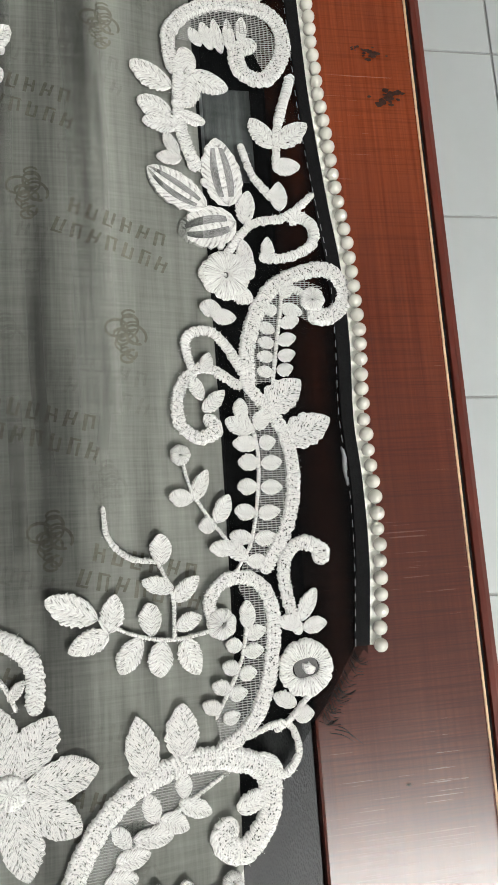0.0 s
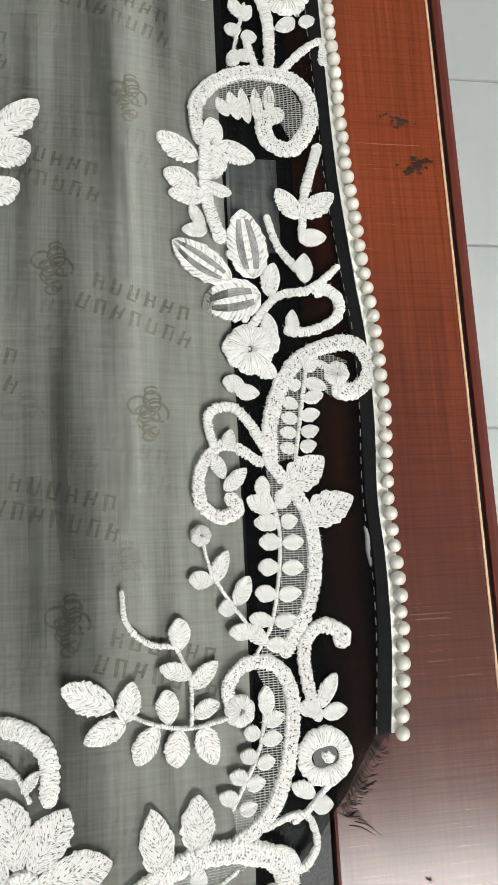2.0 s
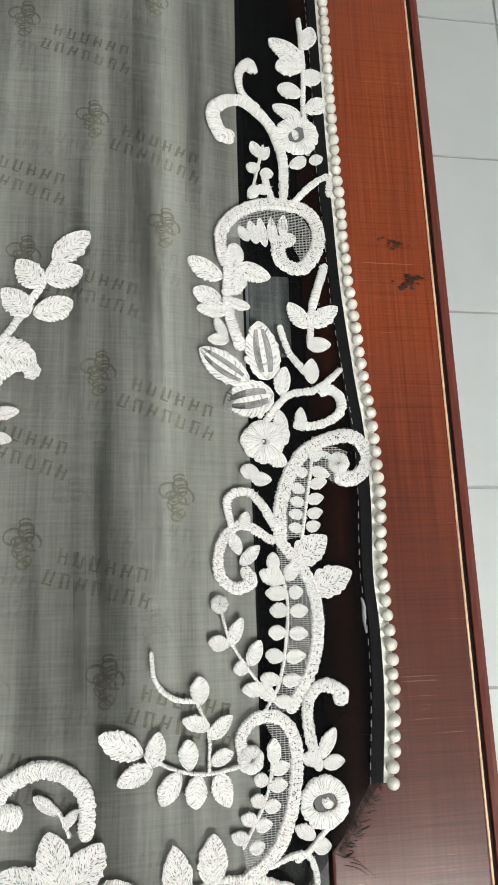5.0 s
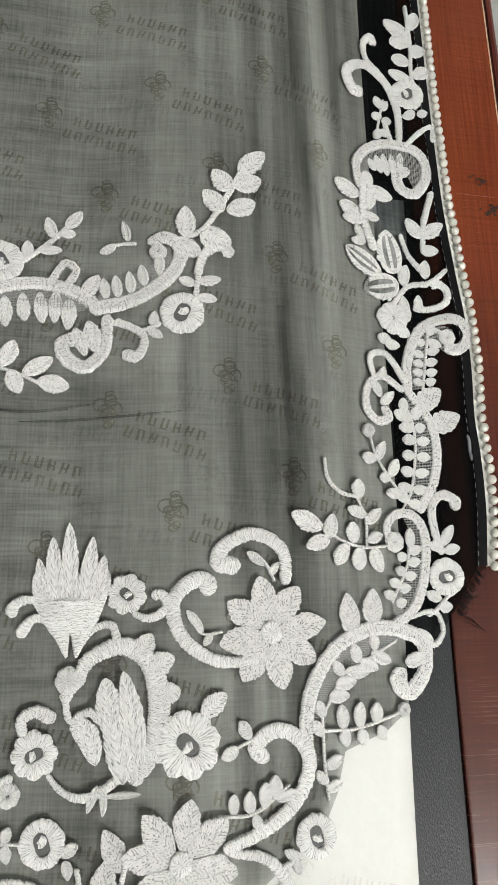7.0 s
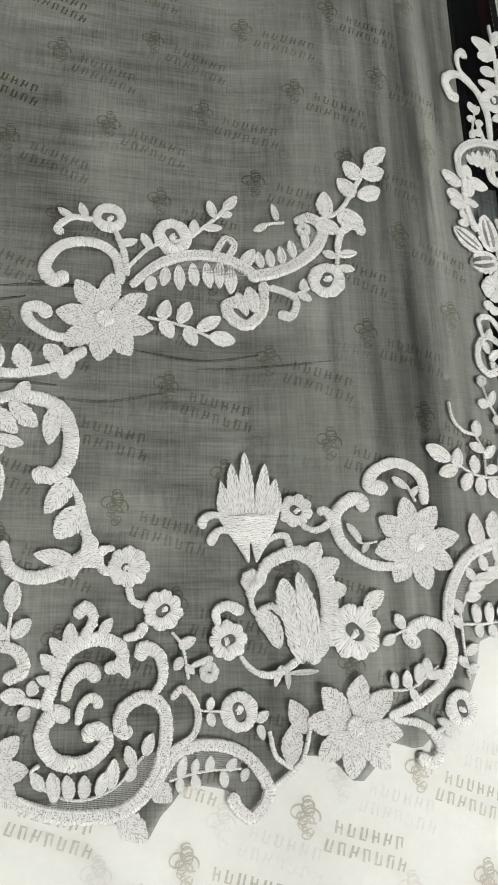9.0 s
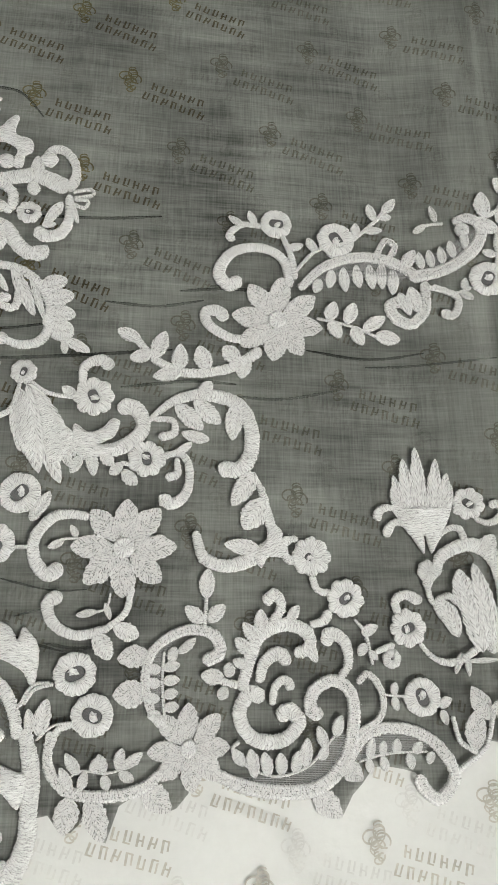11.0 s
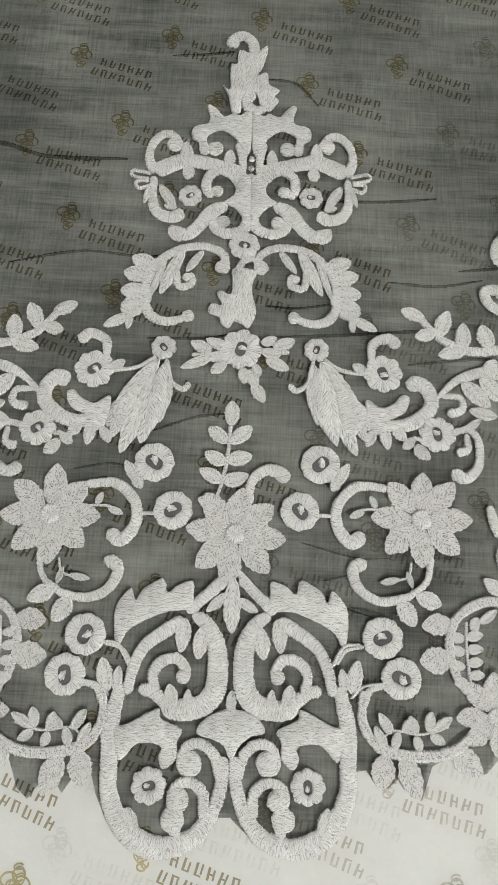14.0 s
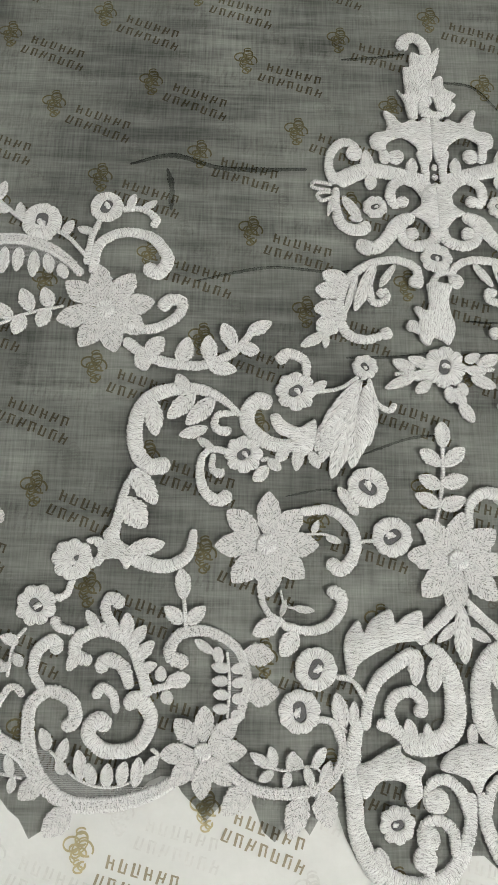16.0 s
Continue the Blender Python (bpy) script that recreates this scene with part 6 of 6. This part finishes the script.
def netting(*pts):
    """A patch of net laid between a scroll and its sprig."""
    pts = [at(x, y) for x, y in pts]
    bm = bmesh.new()
    uv = bm.loops.layers.uv.new("UVMap")
    vs = [bm.verts.new((x, y, LIFT + 0.0001 + lay(x, y))) for x, y in pts]
    for tri in tessellate_polygon([[Vector((x, y, 0)) for x, y in pts]]):
        f = bm.faces.new([vs[k] for k in tri])
        f.normal_update()
        if f.normal.z < 0:
            f.normal_flip()
        for loop in f.loops:
            loop[uv].uv = loop.vert.co.xy
    return part("netting", bm, NETTING, shawl, "fine pale net between scroll and sprig")


netting((460, 131), (472.7, 118.1), (476.1, 101.1), (472.2, 81.1), (460.7, 63.6), (453, 66), (458.6, 78.3), (463.4, 108.2))
netting((463.9, 146), (472.7, 169.1), (485, 177), (496, 172), (488, 158), (480, 165), (476, 152), (471.8, 134.3), (464, 134))
netting((450, 62), (458.5, 60.7), (463, 49.6), (459.8, 28.8), (451.6, 13.2), (440, 8), (438.8, 16.5), (449.6, 34.1), (453.9, 52.7))
netting((390, -36), (395, -17.4), (408.4, -3), (431.2, 4), (446, 0), (439.8, -3), (424, -7), (408.3, -17.8), (396, -33))
netting((446, 276), (454, 290), (470, 295), (484, 290), (490, 277), (482, 265), (476, 279), (465, 285), (456, 277))
for SIDE, AXIS in ((1, 4.2), (-1, 4.2)):
    netting((212, 166), (228, 180), (247, 187), (268, 186), (286, 176), (276, 172), (256, 174), (236, 170))
    netting((284, 176), (306, 181), (323, 194), (326, 206), (316, 200), (300, 190), (288, 186))
    netting((119, -80), (116, -64.6), (121, -50), (133, -43), (126, -50), (124.1, -64.6), (125.3, -80))
    netting((162, -113), (182, -120), (203, -119), (217, -108), (222, -94), (214, -97), (198.3, -110.3), (179.5, -113.5))
    netting((220, -110), (232, -98), (249.6, -95), (265, -102), (262, -106), (243.3, -106), (228, -108))
SIDE, AXIS = 1, 0

# ---- pearl edging ----
def trim():
    pts, s = curve_points(PEARL_LINE, 0.0060)
    tape = bmesh.new()
    rows = []
    for (x, y) in pts:
        rows.append([tape.verts.new((x + u, y, -0.0008 + h)) for u, h in ((-0.0040, 0.0), (-0.0036, 0.0012), (0.0006, 0.0014), (0.0012, 0.0))])
    for a, b in zip(rows, rows[1:]):
        for i in range(3):
            tape.faces.new((a[i], a[i + 1], b[i + 1], b[i]))
    ribbon = part("ribbon", tape, RIBBON, shawl, "narrow white ribbon under the pearls")
    bm = bmesh.new()
    bmesh.ops.create_uvsphere(bm, u_segments=16, v_segments=10, radius=1)
    bead = mesh_of("pearl", bm)
    bead.polygons.foreach_set("use_smooth", [True] * len(bead.polygons))
    bead.materials.append(PEARL)
    for x, y in pts:
        if y < 0.56:
            ob = part("pearl", bead, None, ribbon)
            r = 0.0027 * RNG.uniform(0.95, 1.05)
            ob.matrix_basis = Matrix.Translation((x + RNG.uniform(-0.0003, 0.0003), y + RNG.uniform(-0.0002, 0.0002), 0.0020)) @ Matrix.Diagonal((r, r, r, 1))


trim()

def along(offset, y0, y1, step, wobble=0.0):
    """Points beside the pearls' line."""
    pts, _ = curve_points(PEARL_LINE, step)
    return [(x + offset + wobble * math.sin(y * 70) + wobble * math.sin(y * 31 + 1), y) for x, y in pts if y0 < y < y1]


# binding between the pearls and the seam
rows = []
bm = bmesh.new()
for x, y in along(0, 0.046, 0.85, 0.004):
    w = 0.0056 + 0.0006 * math.sin(y * 40)
    rows.append([bm.verts.new((x + u, y, lay(x + u, y) + h)) for u, h in ((-0.0035 - w, 0.0004), (-0.0033 - w, 0.0010), (-0.0040, 0.0011), (-0.0036, 0.0004))])
for a, b in zip(rows, rows[1:]):
    for i in range(3):
        bm.faces.new((a[i], a[i + 1], b[i + 1], b[i]))
binding = part("binding", bm, BLACK_CLOTH, shawl, "black fabric binding beside the pearls")

# running stitch along the seam
seam = along(-0.0094, 0.046, 0.5, 0.0009, 0.0003)
bm = bmesh.new()
for k in range(0, len(seam) - 5, 6):
    run = seam[k:k + 4 + k % 2]
    w = 0.00015
    strip = [[bm.verts.new((x + u * w, y, lay(x, y) + 0.0013 + (0.0002 if u == 0 else 0))) for u in (-1, 0, 1)] for x, y in run]
    for a, b in zip(strip, strip[1:]):
        for i in range(2):
            bm.faces.new((a[i], a[i + 1], b[i + 1], b[i]))
part("stitching", bm, STITCH, binding, "grey running stitch")
# a loose pale tuft where the seam gapes
part("tuft", band([(0.4925, 0.122), (0.4935, 0.118), (0.4932, 0.113), (0.4938, 0.107)], [0.0004, 0.0018, 0.0012, 0.0004]), STITCH, binding, "loose grey lining")

# frayed threads at the cut corner
rng = random.Random(8)
for k in range(46):
    u = rng.random()
    x, y = 0.4765 + 0.0150 * u, 0.0225 + 0.0225 * u
    a = math.radians(rng.uniform(-75, -20))
    r = rng.uniform(0.002, 0.006)
    pts = [(x - 0.002 * math.cos(a), y - 0.002 * math.sin(a)), (x + r * 0.5 * math.cos(a), y + r * 0.5 * math.sin(a)), (x + r * math.cos(a + 0.5), y + r * math.sin(a + 0.5))]
    part("frayed_thread", band(pts, [0.00018, 0.00016, 0.0001], False, 0.0002), BLACK_CLOTH, shawl)
for x, y, dx, dy in ((0.481, 0.0205, 0.010, -0.006), (0.479, 0.0195, 0.009, -0.004), (0.482, 0.0215, 0.006, -0.005)):
    part("frayed_thread", band([(x, y), (x + dx * 0.5, y + dy * 0.3), (x + dx, y + dy)], [0.0003, 0.00025, 0.00012], False, 0.0002), BLACK_CLOTH, shawl)

# ---- floor tiles ----
bm = box(0, 0.2975, 0, 0.2975, -0.004, 0.0, 0.0015)
TILE_MESH = mesh_of("tile", bm)
TILE_MESH.materials.append(TILE)
floor = bpy.data.objects["floor"]
for i in range(-10, 7):
    for j in range(-8, 9):
        x, y = 0.765 + i * 0.302, 0.0085 + j * 0.302
        if X0 < x and x + 0.3 < X1 and Y0 < y and y + 0.3 < Y1:
            ob = part("tile", TILE_MESH, None, floor)
            ob.location = (x, y, FLOOR_Z)
